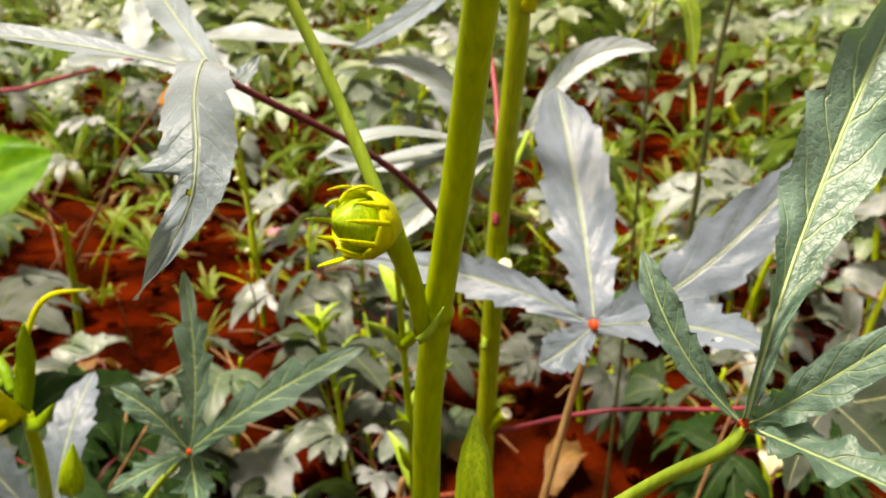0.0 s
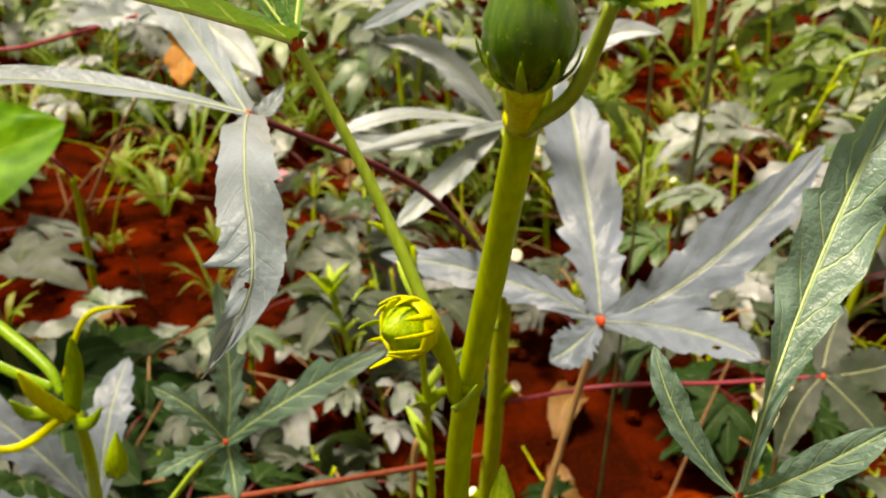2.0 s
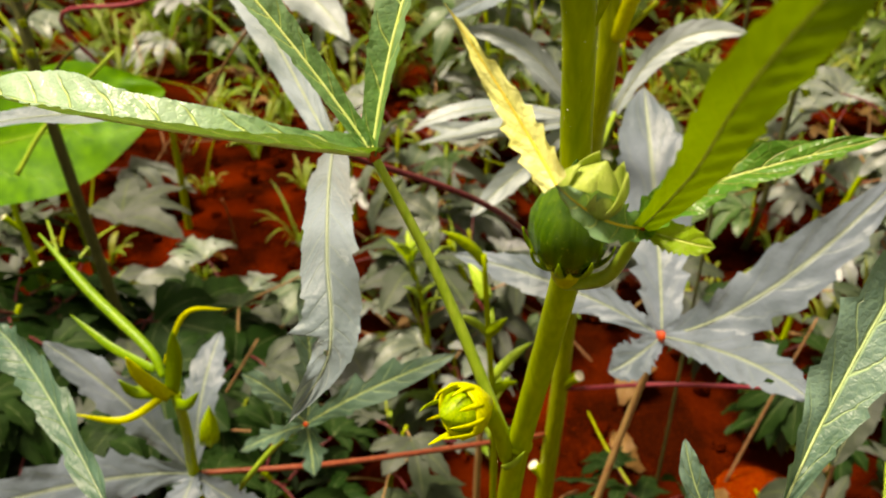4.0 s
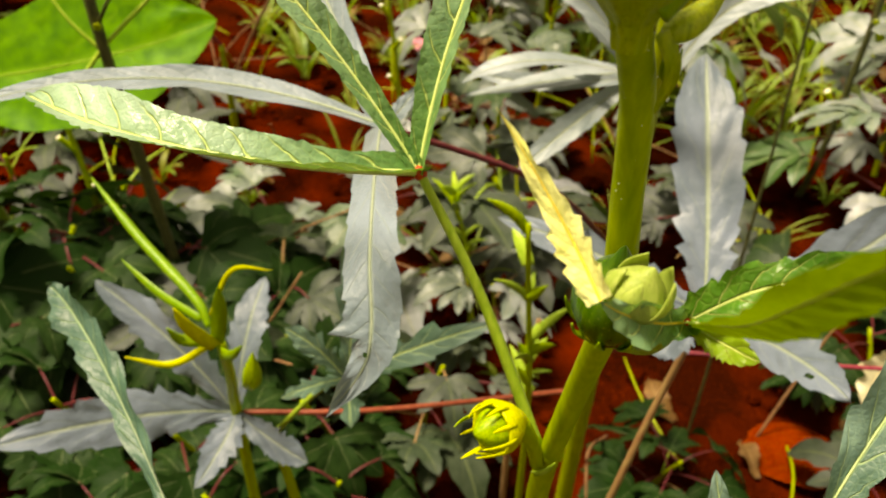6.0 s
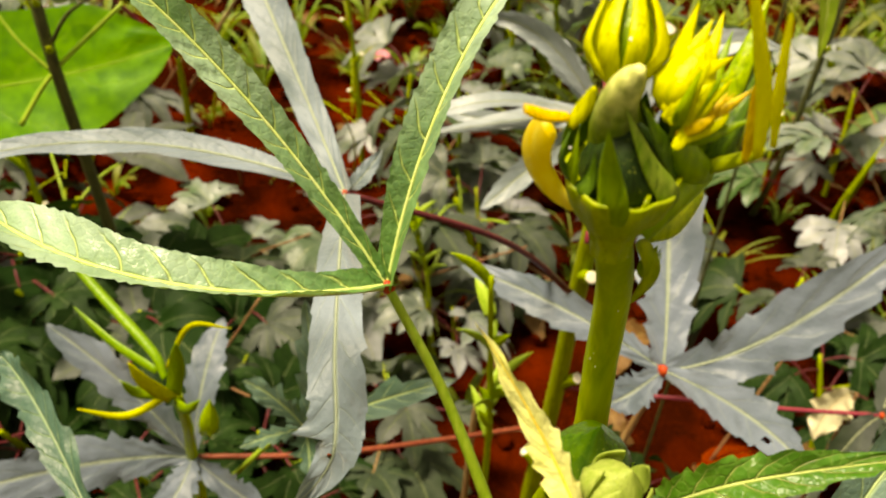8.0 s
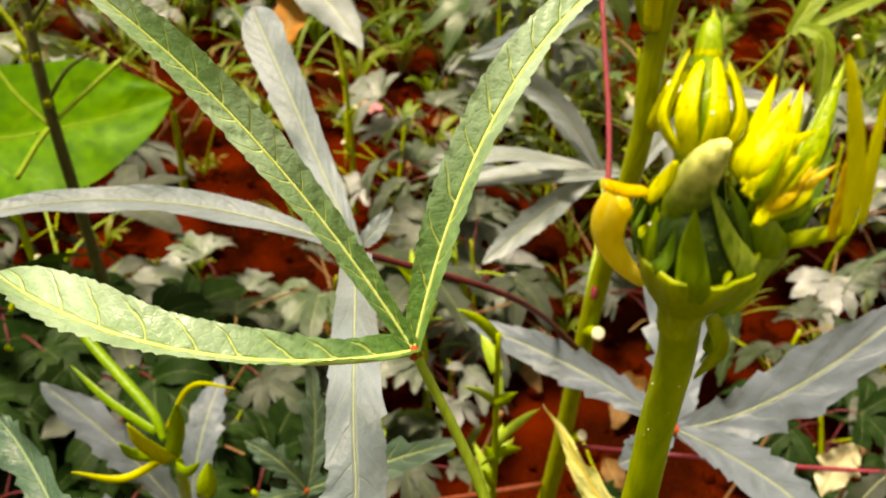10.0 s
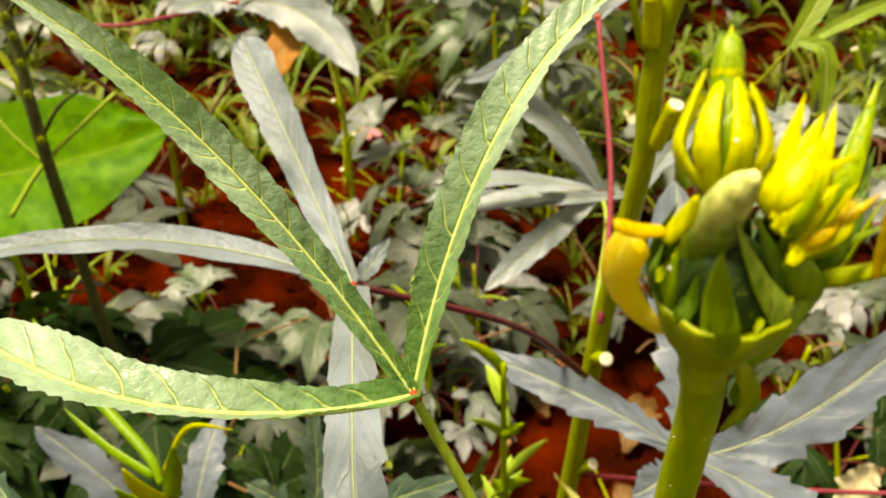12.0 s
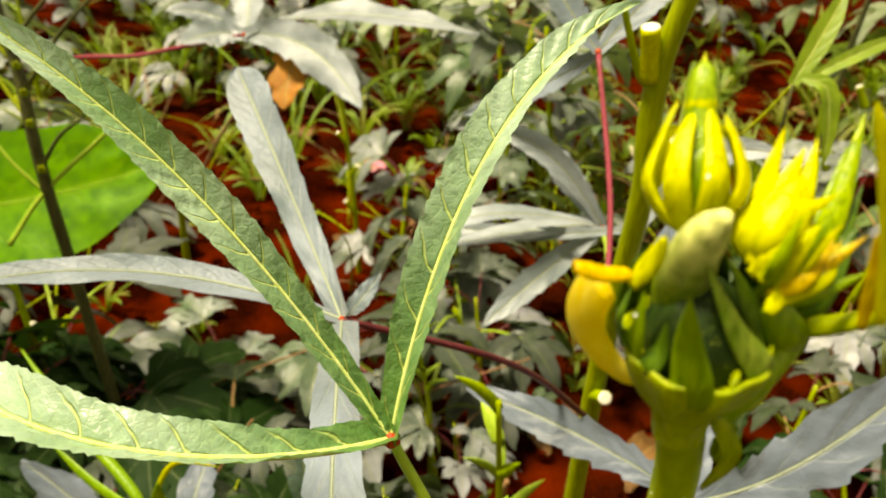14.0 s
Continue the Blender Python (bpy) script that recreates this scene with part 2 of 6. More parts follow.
LEAF_BROWN = leaf_material("brown_leaf", (0.10, 0.045, 0.010), (0.22, 0.11, 0.025), (0.28, 0.18, 0.05), (0.30, 0.15, 0.02), 0.7, 0.2)
LEAF_RUST = leaf_material("rust_leaf", (0.34, 0.12, 0.01), (0.55, 0.24, 0.02), (0.50, 0.34, 0.08), (0.60, 0.26, 0.02), 0.7, 0.3)
WEED = leaf_material("weed_leaf", (0.055, 0.130, 0.003), (0.18, 0.31, 0.006), (0.24, 0.32, 0.04), (0.28, 0.46, 0.01), 0.5, 0.25, alt=(0.18, 0.19, 0.012))
STEM_GREEN = stalk_material("green_stem", (0.25, 0.35, 0.001), (0.46, 0.56, 0.003), translucent=0.2)
STEM_OLIVE = stalk_material("olive_stem", (0.19, 0.25, 0.003), (0.38, 0.44, 0.010))
STEM_DARK = stalk_material("dark_stem", (0.035, 0.040, 0.014), (0.13, 0.13, 0.04), 0.5)
SHOOT_GREEN = stalk_material("green_shoot", (0.095, 0.21, 0.003), (0.22, 0.36, 0.010))
PETIOLE_GREEN = stalk_material("green_petiole", (0.22, 0.36, 0.02), (0.40, 0.54, 0.06))
PETIOLE_RED = stalk_material("red_petiole", (0.19, 0.020, 0.040), (0.36, 0.060, 0.085))
PETIOLE_RUST = stalk_material("rust_petiole", (0.17, 0.030, 0.018), (0.34, 0.095, 0.045))
PETIOLE_DARK = stalk_material("dark_red_petiole", (0.07, 0.010, 0.016), (0.17, 0.03, 0.035))
PETIOLE_BROWN = stalk_material("brown_petiole", (0.24, 0.11, 0.05), (0.36, 0.26, 0.10))
TWIG = stalk_material("dry_twig", (0.16, 0.07, 0.03), (0.34, 0.19, 0.09), 0.7)
HUB_RED = stalk_material("red_joint", (0.34, 0.030, 0.006), (0.55, 0.085, 0.014), 0.5)
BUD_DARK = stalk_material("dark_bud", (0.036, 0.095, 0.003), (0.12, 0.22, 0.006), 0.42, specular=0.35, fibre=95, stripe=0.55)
POD_DARK = stalk_material("dark_pod", (0.026, 0.085, 0.002), (0.090, 0.185, 0.004), 0.22, specular=0.7, fibre=60, stripe=0.15)
BUD_GREEN = stalk_material("green_bud", (0.20, 0.34, 0.003), (0.46, 0.58, 0.010), 0.35, translucent=0.12, fibre=95, stripe=0.55)
BUD_YELLOW = stalk_material("yellow_bud", (0.50, 0.56, 0.002), (0.78, 0.76, 0.006), 0.42, translucent=0.2, fibre=95, stripe=0.55)
BRACT_GOLD = stalk_material("golden_bract", (0.80, 0.48, 0.004), (0.88, 0.74, 0.02), 0.4, translucent=0.25, fibre=95, stripe=0.55)
CUT_END = stalk_material("cut_end", (0.72, 0.66, 0.52), (0.85, 0.80, 0.72), 0.5)
PINK = stalk_material("pink_petal", (0.55, 0.16, 0.24), (0.72, 0.36, 0.42), 0.5, translucent=0.2)
BUD_MOSS = stalk_material("moss_bud", (0.10, 0.19, 0.004), (0.32, 0.40, 0.05), 0.5, fibre=95, stripe=0.55)
BUD_CUP = stalk_material("pale_cup", (0.28, 0.40, 0.004), (0.58, 0.64, 0.025), 0.36, translucent=0.25, specular=0.4, fibre=95, stripe=0.45)
BUD_LEAF = stalk_material("leafy_bract", (0.15, 0.30, 0.003), (0.42, 0.58, 0.012), 0.36, translucent=0.25, specular=0.4, fibre=95, stripe=0.4)
BUD_PALE = stalk_material("pale_bud", (0.30, 0.42, 0.06), (0.58, 0.66, 0.18), 0.4, translucent=0.35, fibre=95, stripe=0.3)
BUD_LEMON = stalk_material("lemon_bud", (0.70, 0.72, 0.002), (0.92, 0.90, 0.02), 0.4, translucent=0.5, fibre=110, stripe=0.3)
BUD_AMBER = stalk_material("amber_bud", (0.62, 0.42, 0.004), (0.78, 0.60, 0.02), 0.45, translucent=0.2, fibre=95, stripe=0.55)
BUD_SHADED = stalk_material("shaded_bud", (0.008, 0.024, 0.001), (0.026, 0.060, 0.003), 0.6, fibre=95, stripe=0.55)
BUD_HORN = stalk_material("horn_bud", (0.085, 0.155, 0.003), (0.26, 0.34, 0.008), 0.5, fibre=95, stripe=0.55, tip=(0.86, 0.88, 0.30))
PETAL_GOLD = stalk_material("golden_petal", (0.92, 0.66, 0.004), (0.96, 0.90, 0.16), 0.34, translucent=0.45, specular=0.5, fibre=80)
SOIL = soil_material("red_soil")
SUNLIT_SOIL = stalk_material("sunlit_orange_soil", (0.10, 0.008, 0.0005), (0.22, 0.028, 0.0015), 0.95, scale=45.0, specular=0.0, fibre=30.0)
drop_mat, drop_tree = material("dew_drop")
finish(drop_tree, (0.92, 0.95, 0.88), 0.04, specular=0.8)


# ---- mesh builders ----
def vec(p):
    return Vector(p)


def empty(name, place, label, category, group=""):
    ob = new(name)
    ob.empty_display_size = 0.02
    ob.location = place
    return tagged(ob, label, category, group)


def mesh_part(name, verts, faces, mats, parent, label="", uvs=None, face_mats=None, smooth=True):
    """Links a mesh, given in world places, as one part under its parent."""
    root = parent
    while root is not None and root.parent is not None:
        root = root.parent
    shift = root.location if root is not None else Vector((0, 0, 0))
    me = bpy.data.meshes.new(name)
    me.from_pydata([(v[0] - shift[0], v[1] - shift[1], v[2] - shift[2]) for v in verts], [], faces)
    for m in mats if isinstance(mats, (list, tuple)) else [mats]:
        me.materials.append(m)
    if uvs is not None:
        layer = me.uv_layers.new(name="UVMap")
        for loop in me.loops:
            layer.data[loop.index].uv = uvs[loop.vertex_index]
    if face_mats is not None:
        me.polygons.foreach_set("material_index", face_mats)
    if smooth:
        me.polygons.foreach_set("use_smooth", [True] * len(me.polygons))
    me.update()
    ob = new(name, me)
    if parent is not None:
        ob.parent = parent
    if label:
        tagged(ob, label)
    return ob


def bezier(p0, mid, p2):
    """A bend from p0 to p2 that passes mid half way."""
    p0, mid, p2 = vec(p0), vec(mid), vec(p2)
    c = 2 * mid - 0.5 * (p0 + p2)
    return lambda s: (1 - s) ** 2 * p0 + 2 * s * (1 - s) * c + s * s * p2


def spline(points):
    """A smooth line through the points, for s from 0 to 1."""
    pts = [vec(p) for p in points]
    pts = [2 * pts[0] - pts[1], *pts, 2 * pts[-1] - pts[-2]]
    count = len(pts) - 3

    def at(s):
        x = min(max(s, 0.0), 1.0) * count
        i = min(int(x), count - 1)
        f = x - i
        a, b, c, d = pts[i : i + 4]
        return 0.5 * (2 * b + (c - a) * f + (2 * a - 5 * b + 4 * c - d) * f * f + (3 * b - a - 3 * c + d) * f ** 3)

    return at


def tube_data(line, radii, steps=24, sides=12, wobble=0.0, ends=True, rng=None):
    """Verts and faces of a tube along a line; radii at even steps from start to end."""
    verts, faces = [], []
    ref = Vector((0.3, -0.9, 0.2))
    for i in range(steps + 1):
        s = i / steps
        p = line(s)
        t = (line(min(s + 0.01, 1)) - line(max(s - 0.01, 0))).normalized()
        a = t.cross(ref).normalized()
        b = t.cross(a)
        x = s * (len(radii) - 1)
        k = min(int(x), len(radii) - 2)
        r = radii[k] + (radii[k + 1] - radii[k]) * (x - k)
        for j in range(sides):
            ang = 2 * math.pi * j / sides
            rr = r * (1 + (wobble * noise.noise(p * 60 + Vector((ang, 0, 0))) if wobble else 0))
            verts.append(p + rr * (math.cos(ang) * a + math.sin(ang) * b))
    for i in range(steps):
        for j in range(sides):
            k = (j + 1) % sides
            faces.append((i * sides + j, i * sides + k, (i + 1) * sides + k, (i + 1) * sides + j))
    if ends:
        faces.append(tuple(range(sides - 1, -1, -1)))
        faces.append(tuple(range(steps * sides, steps * sides + sides)))
    return verts, faces


def tube(name, line, radii, mat, parent, label="", steps=24, sides=12, wobble=0.0):
    v, f = tube_data(line, radii, steps, sides, wobble)
    return mesh_part(name, v, f, mat, parent, label)


def lobe_data(p0, mid, tip, width, face=(0, -0.8, 0.6), fold=0.25, teeth=9, tooth=0.13, ruffle=0.05, seed=0, steps=44, across=8, base=0.16, peak=0.55, rib=0.055, pucker=0.035, rate=1.25, slope=3.4, taper=0.72, grow=1.15, notch=None, hole=None):
    """A leaf lobe: a toothed, folded and puckered blade with a raised midrib."""
    rng = random.Random(seed)
    line = spline([p0, *mid, tip]) if isinstance(mid, list) else bezier(p0, mid, tip)
    n0 = vec(face).normalized()
    verts, uvs, faces, mats = [], [], [], []
    phase = rng.random() * 6
    length = sum((line((i + 1) / 20) - line(i / 20)).length for i in range(20))
    k_pk = peak ** 1.0
    for i in range(steps + 1):
        s = i / steps
        p = line(s)
        t = (line(min(s + 0.01, 1)) - line(max(s - 0.01, 0))).normalized()
        side = t.cross(n0).normalized()
        n = side.cross(t).normalized()
        if s < k_pk:
            w = base + (1 - base) * math.sin(0.5 * math.pi * s / k_pk) ** grow
        else:
            w = max(0.0, math.cos(0.5 * math.pi * (s - k_pk) / (1 - k_pk))) ** taper
        w *= 0.5 * width
        for j in range(across + 1):
            u = 2 * j / across - 1
            e = abs(u)
            sgn = 1 if u > 0 else -1
            saw = ((s * teeth + (0.35 if sgn > 0 else 0) + 0.9 * noise.noise(Vector((s * teeth * 0.45, sgn * 3, seed * 1.7)))) % 1.0) ** 1.4
            saw = 0.5 + (saw - 0.5) * (0.25 + 1.9 * abs(noise.noise(Vector((s * teeth * 0.7, sgn * 5.3, seed * 0.9)))))
            lift_fine = 0.22 * pucker * width * noise.noise(Vector((s * length / max(width, 1e-4) * 5, u * 4, seed * 1.1))) * min(1.0, 3 * (1 - s))
            edge = 1 + tooth * (saw - 0.5) * 1.6 * min(1, s * 5) + 0.10 * noise.noise(Vector((s * 5 + seed, sgn * 5.0, 1.3)))
            if notch and sgn == notch[1]:
                if notch[0] - 0.12 < s <= notch[0]:
                    edge += notch[2] * ((s - notch[0] + 0.12) / 0.12) ** 2
                elif notch[0] < s < notch[0] + 0.10:
                    edge -= 0.7 * notch[2] * (1 - (s - notch[0]) / 0.10)
            x = u * w * (1 + (edge - 1) * e * e)
            back = -tooth * saw * 0.35 * width * 0.5 * e * e
            lift = fold * e * w + ruffle * width * (e ** 2) * noise.noise(Vector((s * 6 + phase, sgn * 2.0, seed * 0.37)))
            lift += pucker * width * (0.45 + 0.9 * noise.noise(Vector((s * 8 + phase, sgn * 4.0, seed * 0.7)))) * math.cos(2 * math.pi * (s * length / width * rate + (0.42 if sgn > 0 else 0.0) - 0.38 * e ** 1.4 * slope)) * e * (1 - e) * 4 * 0.5
            verts.append(p + side * x + n * (lift + lift_fine) + t * back)
            uvs.append((0.5 + 0.5 * u, s * length / max(width, 1e-4)))
    row = across + 1
    for i in range(steps):
        for j in range(across):
            if hole and abs(i / steps - hole[0]) < hole[2] and abs(2 * (j + 0.5) / across - 1 - hole[1]) < hole[3]:
                continue
            faces.append((i * row + j, i * row + j + 1, (i + 1) * row + j + 1, (i + 1) * row + j))
            mats.append(0)
    if rib:
        o = len(verts)
        sides = 6
        rs = max(6, steps // 2)
        for i in range(rs + 1):
            s = 0.97 * i / rs
            p = line(s)
            t = (line(min(s + 0.01, 1)) - line(max(s - 0.01, 0))).normalized()
            side = t.cross(n0).normalized()
            n = side.cross(t).normalized()
            r = 0.5 * rib * width * (1 - 0.8 * s)
            for j in range(sides):
                ang = 2 * math.pi * j / sides
                verts.append(p + side * r * 0.8 * math.cos(ang) + n * r * math.sin(ang))
                uvs.append((0.5, s))
        for i in range(rs):
            for j in range(sides):
                k = (j + 1) % sides
                faces.append((o + i * sides + j, o + i * sides + k, o + (i + 1) * sides + k, o + (i + 1) * sides + j))
                mats.append(1)
    return verts, faces, uvs, mats


RIB_LIGHT = stalk_material("pale_rib", (0.50, 0.62, 0.16), (0.66, 0.74, 0.34), 0.45)
RIB_FIELD = stalk_material("field_rib", (0.24, 0.27, 0.15), (0.32, 0.35, 0.22), 0.5)
RIB_PALE = stalk_material("sage_rib", (0.38, 0.50, 0.20), (0.52, 0.62, 0.34), 0.5)
RIB_SHADED = stalk_material("shaded_rib", (0.06, 0.09, 0.03), (0.11, 0.14, 0.06), 0.6)
RIB_SOFT = stalk_material("soft_rib", (0.26, 0.32, 0.22), (0.37, 0.42, 0.32), 0.5)
RIB_GOLD = stalk_material("golden_rib", (0.75, 0.55, 0.05), (0.85, 0.70, 0.10), 0.45)


def lobe(parent, p0, mid, tip, width, mat, rib_mat=None, label="", **shape):
    v, f, uv, fm = lobe_data(p0, mid, tip, width, **shape)
    return mesh_part("lobe", v, f, [mat, rib_mat or RIB_LIGHT], parent, label, uv, fm)


def joint_data(p, r, seed=0):
    """A small knobbly joint."""
    verts, faces = [], []
    rows, cols = 6, 9
    for i in range(rows + 1):
        for j in range(cols):
            a, b = math.pi * i / rows, 2 * math.pi * j / cols
            d = Vector((math.sin(a) * math.cos(b), math.sin(a) * math.sin(b), math.cos(a)))
            verts.append(vec(p) + d * r * (1 + 0.25 * noise.noise(d * 2 + Vector((seed, 0, 0)))))
    for i in range(rows):
        for j in range(cols):
            k = (j + 1) % cols
            faces.append((i * cols + j, i * cols + k, (i + 1) * cols + k, (i + 1) * cols + j))
    return verts, faces


def leaf(plant, hub, stalk, lobes, mat, stalk_mat, stalk_r=(0.0026, 0.0020), hub_r=0.004, rib_mat=None, label="", stalk_label="", seed=0, steps=44, across=8, shapes=None, **shape):
    """A leaf part: its stalk with a red joint, and each lobe a sub-part. stalk: places from the stem to the hub."""
    v, f = tube_data(spline(stalk), list(stalk_r), 20, 10, 0.06)
    jv, jf = joint_data(hub, hub_r * 0.8, seed)
    o = len(v)
    part = mesh_part("leaf", v + jv, f + [tuple(o + k for k in q) for q in jf], [stalk_mat, HUB_RED], plant, label, face_mats=[0] * len(f) + [1] * len(jf))
    for i, (mid, tip, width, *face) in enumerate(lobes):
        kw = dict(seed=seed * 10 + i, steps=steps, across=across, **shape)
        if face:
            kw["face"] = face[0]
        if shapes and i in shapes:
            kw.update(shapes[i])
        m = kw.pop("mat", mat)
        r = kw.pop("rib_mat", rib_mat)
        lb = kw.pop("lobe_label", "")
        lobe(part, hub, mid, tip, width, m, r, lb, **kw)
    return part


def lathe_data(base, direction, profile, sides=20, ridge=0.0, ridges=5, twist=0.0):
    """A turned body; profile: (along, radius) in metres."""
    t = vec(direction).normalized()
    a = t.cross(Vector((0.2, 0.9, 0.35))).normalized()
    b = t.cross(a)
    verts, faces = [], []
    for k, (h, r) in enumerate(profile):
        for j in range(sides):
            ang = 2 * math.pi * j / sides + twist * h
            rr = r * (1 + ridge * math.cos(ridges * ang))
            verts.append(vec(base) + t * h + rr * (math.cos(ang) * a + math.sin(ang) * b))
    for i in range(len(profile) - 1):
        for j in range(sides):
            k = (j + 1) % sides
            faces.append((i * sides + j, i * sides + k, (i + 1) * sides + k, (i + 1) * sides + j))
    return verts, faces


def bract_data(line, width, n0, thick=0.0006, steps=12, cup=0.3):
    """A narrow pointed bract with some thickness."""
    verts, faces = [], []
    for i in range(steps + 1):
        s = i / steps
        p = line(s)
        t = (line(min(s + 0.02, 1)) - line(max(s - 0.02, 0))).normalized()
        side = t.cross(n0(s)).normalized()
        n = side.cross(t)
        w = 0.5 * width * (0.75 + 0.5 * s) * (1 - s ** 2.4) + 0.0001
        for u, h in ((-1, cup), (0, 0), (1, cup)):
            verts.append(p + side * u * w + n * (h * w + thick * 0.5))
        for u, h in ((1, cup), (0, 0), (-1, cup)):
            verts.append(p + side * u * w + n * (h * w - thick * 0.5))
    for i in range(steps):
        for j in range(6):
            k = (j + 1) % 6
            faces.append((i * 6 + j, i * 6 + k, (i + 1) * 6 + k, (i + 1) * 6 + j))
    faces.append((5, 4, 3, 2, 1, 0))
    o = steps * 6
    faces.append(tuple(o + k for k in range(6)))
    return verts, faces


def flower_bud(plant, base, direction, length, radius, body_mat, bract_mat, bracts=9, reach=0.8, flare=0.15, bract_w=0.25, label="", seed=0, name="flower_bud", ridge=0.04, body=1.0):
    """A pointed bud in a cup of narrow bracts."""
    rng = random.Random(seed)
    t = vec(direction).normalized()
    prof = [(-0.03 * length, 0.35 * radius), (0.0, 0.62 * radius), (0.10 * length, 0.92 * radius), (0.25 * length, 1.0 * radius), (0.42 * length, 0.93 * radius),
            (0.58 * length, 0.72 * radius), (0.74 * length, 0.46 * radius), (0.88 * length, 0.22 * radius), (0.97 * length, 0.08 * radius), (length, 0.004 * radius)]
    v, f = lathe_data(base, t, [(h, r * body) for h, r in prof], 22, ridge, 5)
    bud = mesh_part(name, v, f, body_mat, plant, label)
    a = t.cross(Vector((0.2, 0.9, 0.35))).normalized()
    b = t.cross(a)
    for k in range(bracts):
        ang = 2 * math.pi * (k + 0.3 * rng.random()) / bracts
        out = math.cos(ang) * a + math.sin(ang) * b
        L = length * reach * rng.uniform(0.8, 1.12)
        fl = flare * rng.uniform(0.6, 1.5)
        p0 = vec(base) + out * radius * 0.66 - t * 0.02 * length
        p1 = vec(base) + out * radius * (1.08 + fl * 0.4) + t * L * 0.42
        p2 = vec(base) + out * radius * (0.72 + fl * 2.4) + t * L
        line = bezier(p0, p1, p2)
        bv, bf = bract_data(line, radius * bract_w * rng.uniform(0.85, 1.15), lambda s, o=out: -o, 0.05 * radius)
        mesh_part("bract", bv, bf, bract_mat if not isinstance(bract_mat, list) else rng.choice(bract_mat), bud)
    return bud


def cut_stub(plant, root, end, r, mat, seed=0):
    """A short cut side stalk with a pale end."""
    v, f = tube_data(spline([root, (vec(root) + vec(end)) / 2, end]), [r * 1.25, r, r * 1.05], 8, 12, 0.08)
    stub = mesh_part("cut_stalk", v, f, mat, plant)
    t = (vec(end) - vec(root)).normalized()
    v, f = lathe_data(vec(end) - t * 0.0004, t, [(0, r * 1.0), (0.0006, r * 0.98), (0.0011, r * 0.7), (0.0009, r * 0.3), (0.0007, 0.00005)], 12)
    mesh_part("cut_face", v, f, CUT_END, stub, "pale freshly cut end")
    return stub


def collar(plant, p, direction, r, h, mat):
    v, f = lathe_data(p, direction, [(-h, r * 0.98), (-0.5 * h, r * 1.10), (0, r * 1.16), (0.5 * h, r * 1.09), (h, r * 0.96)], 18)
    return mesh_part("stem_node", v, f, mat, plant)


def dew(plant, places, r):
    for i, p in enumerate(places):
        v, f = joint_data(p, r * (0.7 + 0.6 * ((i * 37) % 10) / 10), i)
        mesh_part("dew_drop", v, f, drop_mat, plant)


# ---- ground ----
def ground():
    xs = np.concatenate([-np.geomspace(400, 3.2, 14), np.linspace(-3, 3, 121), np.geomspace(3.2, 400, 14)])
    ys = np.concatenate([-np.geomspace(400, 1.2, 14), np.linspace(-1, 6, 141), np.geomspace(6.2, 900, 18)])
    verts = []
    for y in ys:
        for x in xs:
            p = Vector((x, y, 0))
            near = 1.0 if -3.1 < x < 3.1 and -1.1 < y < 6.1 else 0.0
            z = near * (0.030 * noise.noise(p * 2.3) + 0.022 * noise.noise(p * 7) + 0.016 * abs(noise.noise(p * 19)))
            verts.append((x, y, z))
    nx = len(xs)
    faces = [(j * nx + i, j * nx + i + 1, (j + 1) * nx + i + 1, (j + 1) * nx + i) for j in range(len(ys) - 1) for i in range(nx - 1)]
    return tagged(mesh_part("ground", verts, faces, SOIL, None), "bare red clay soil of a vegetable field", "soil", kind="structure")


ground()


def clods():
    rng = random.Random(5)
    verts, faces = [], []
    for _ in range(1500):
        x, y = rng.uniform(-2.2, 2.0), rng.uniform(0.5, 4.5)
        r = rng.uniform(0.004, 0.022) * (1.4 if rng.random() < 0.1 else 1)
        o = len(verts)
        c = Vector((x, y, r * 0.3 + 0.01))
        off = Vector((rng.random() * 50, rng.random() * 50, 0))
        for i in range(5):
            for j in range(7):
                a, b = math.pi * i / 4, 2 * math.pi * j / 7
                d = Vector((math.sin(a) * math.cos(b), math.sin(a) * math.sin(b), 0.7 * math.cos(a)))
                verts.append(c + d * r * (1 + 0.5 * noise.noise(d * 1.5 + off)))
        for i in range(4):
            for j in range(7):
                k = (j + 1) % 7
                faces.append((o + i * 7 + j, o + i * 7 + k, o + (i + 1) * 7 + k, o + (i + 1) * 7 + j))
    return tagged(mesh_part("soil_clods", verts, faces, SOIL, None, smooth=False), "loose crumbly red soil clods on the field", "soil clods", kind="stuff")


clods()

# ---- places of the near plants, in metres: (hub, lobes as (half-way, tip, width, facing), stalk) ----
FRONT = ((-0.034, 0.408, 1.008), [((-0.108, 0.352, 1.0375), (-0.203, 0.381, 1.034), 0.0232, (-0.05, -0.1, 1)), ((-0.114, 0.42, 1.098), (-0.189, 0.414, 1.156), 0.0168, (-0.1, -0.5, 0.85)), ((-0.012, 0.456, 1.109), (0.036, 0.514, 1.155), 0.0198, (-0.25, -0.55, 0.8))], [(0.037, 0.392, 0.862), (-0.002, 0.405, 0.947), (-0.034, 0.408, 1.008)])
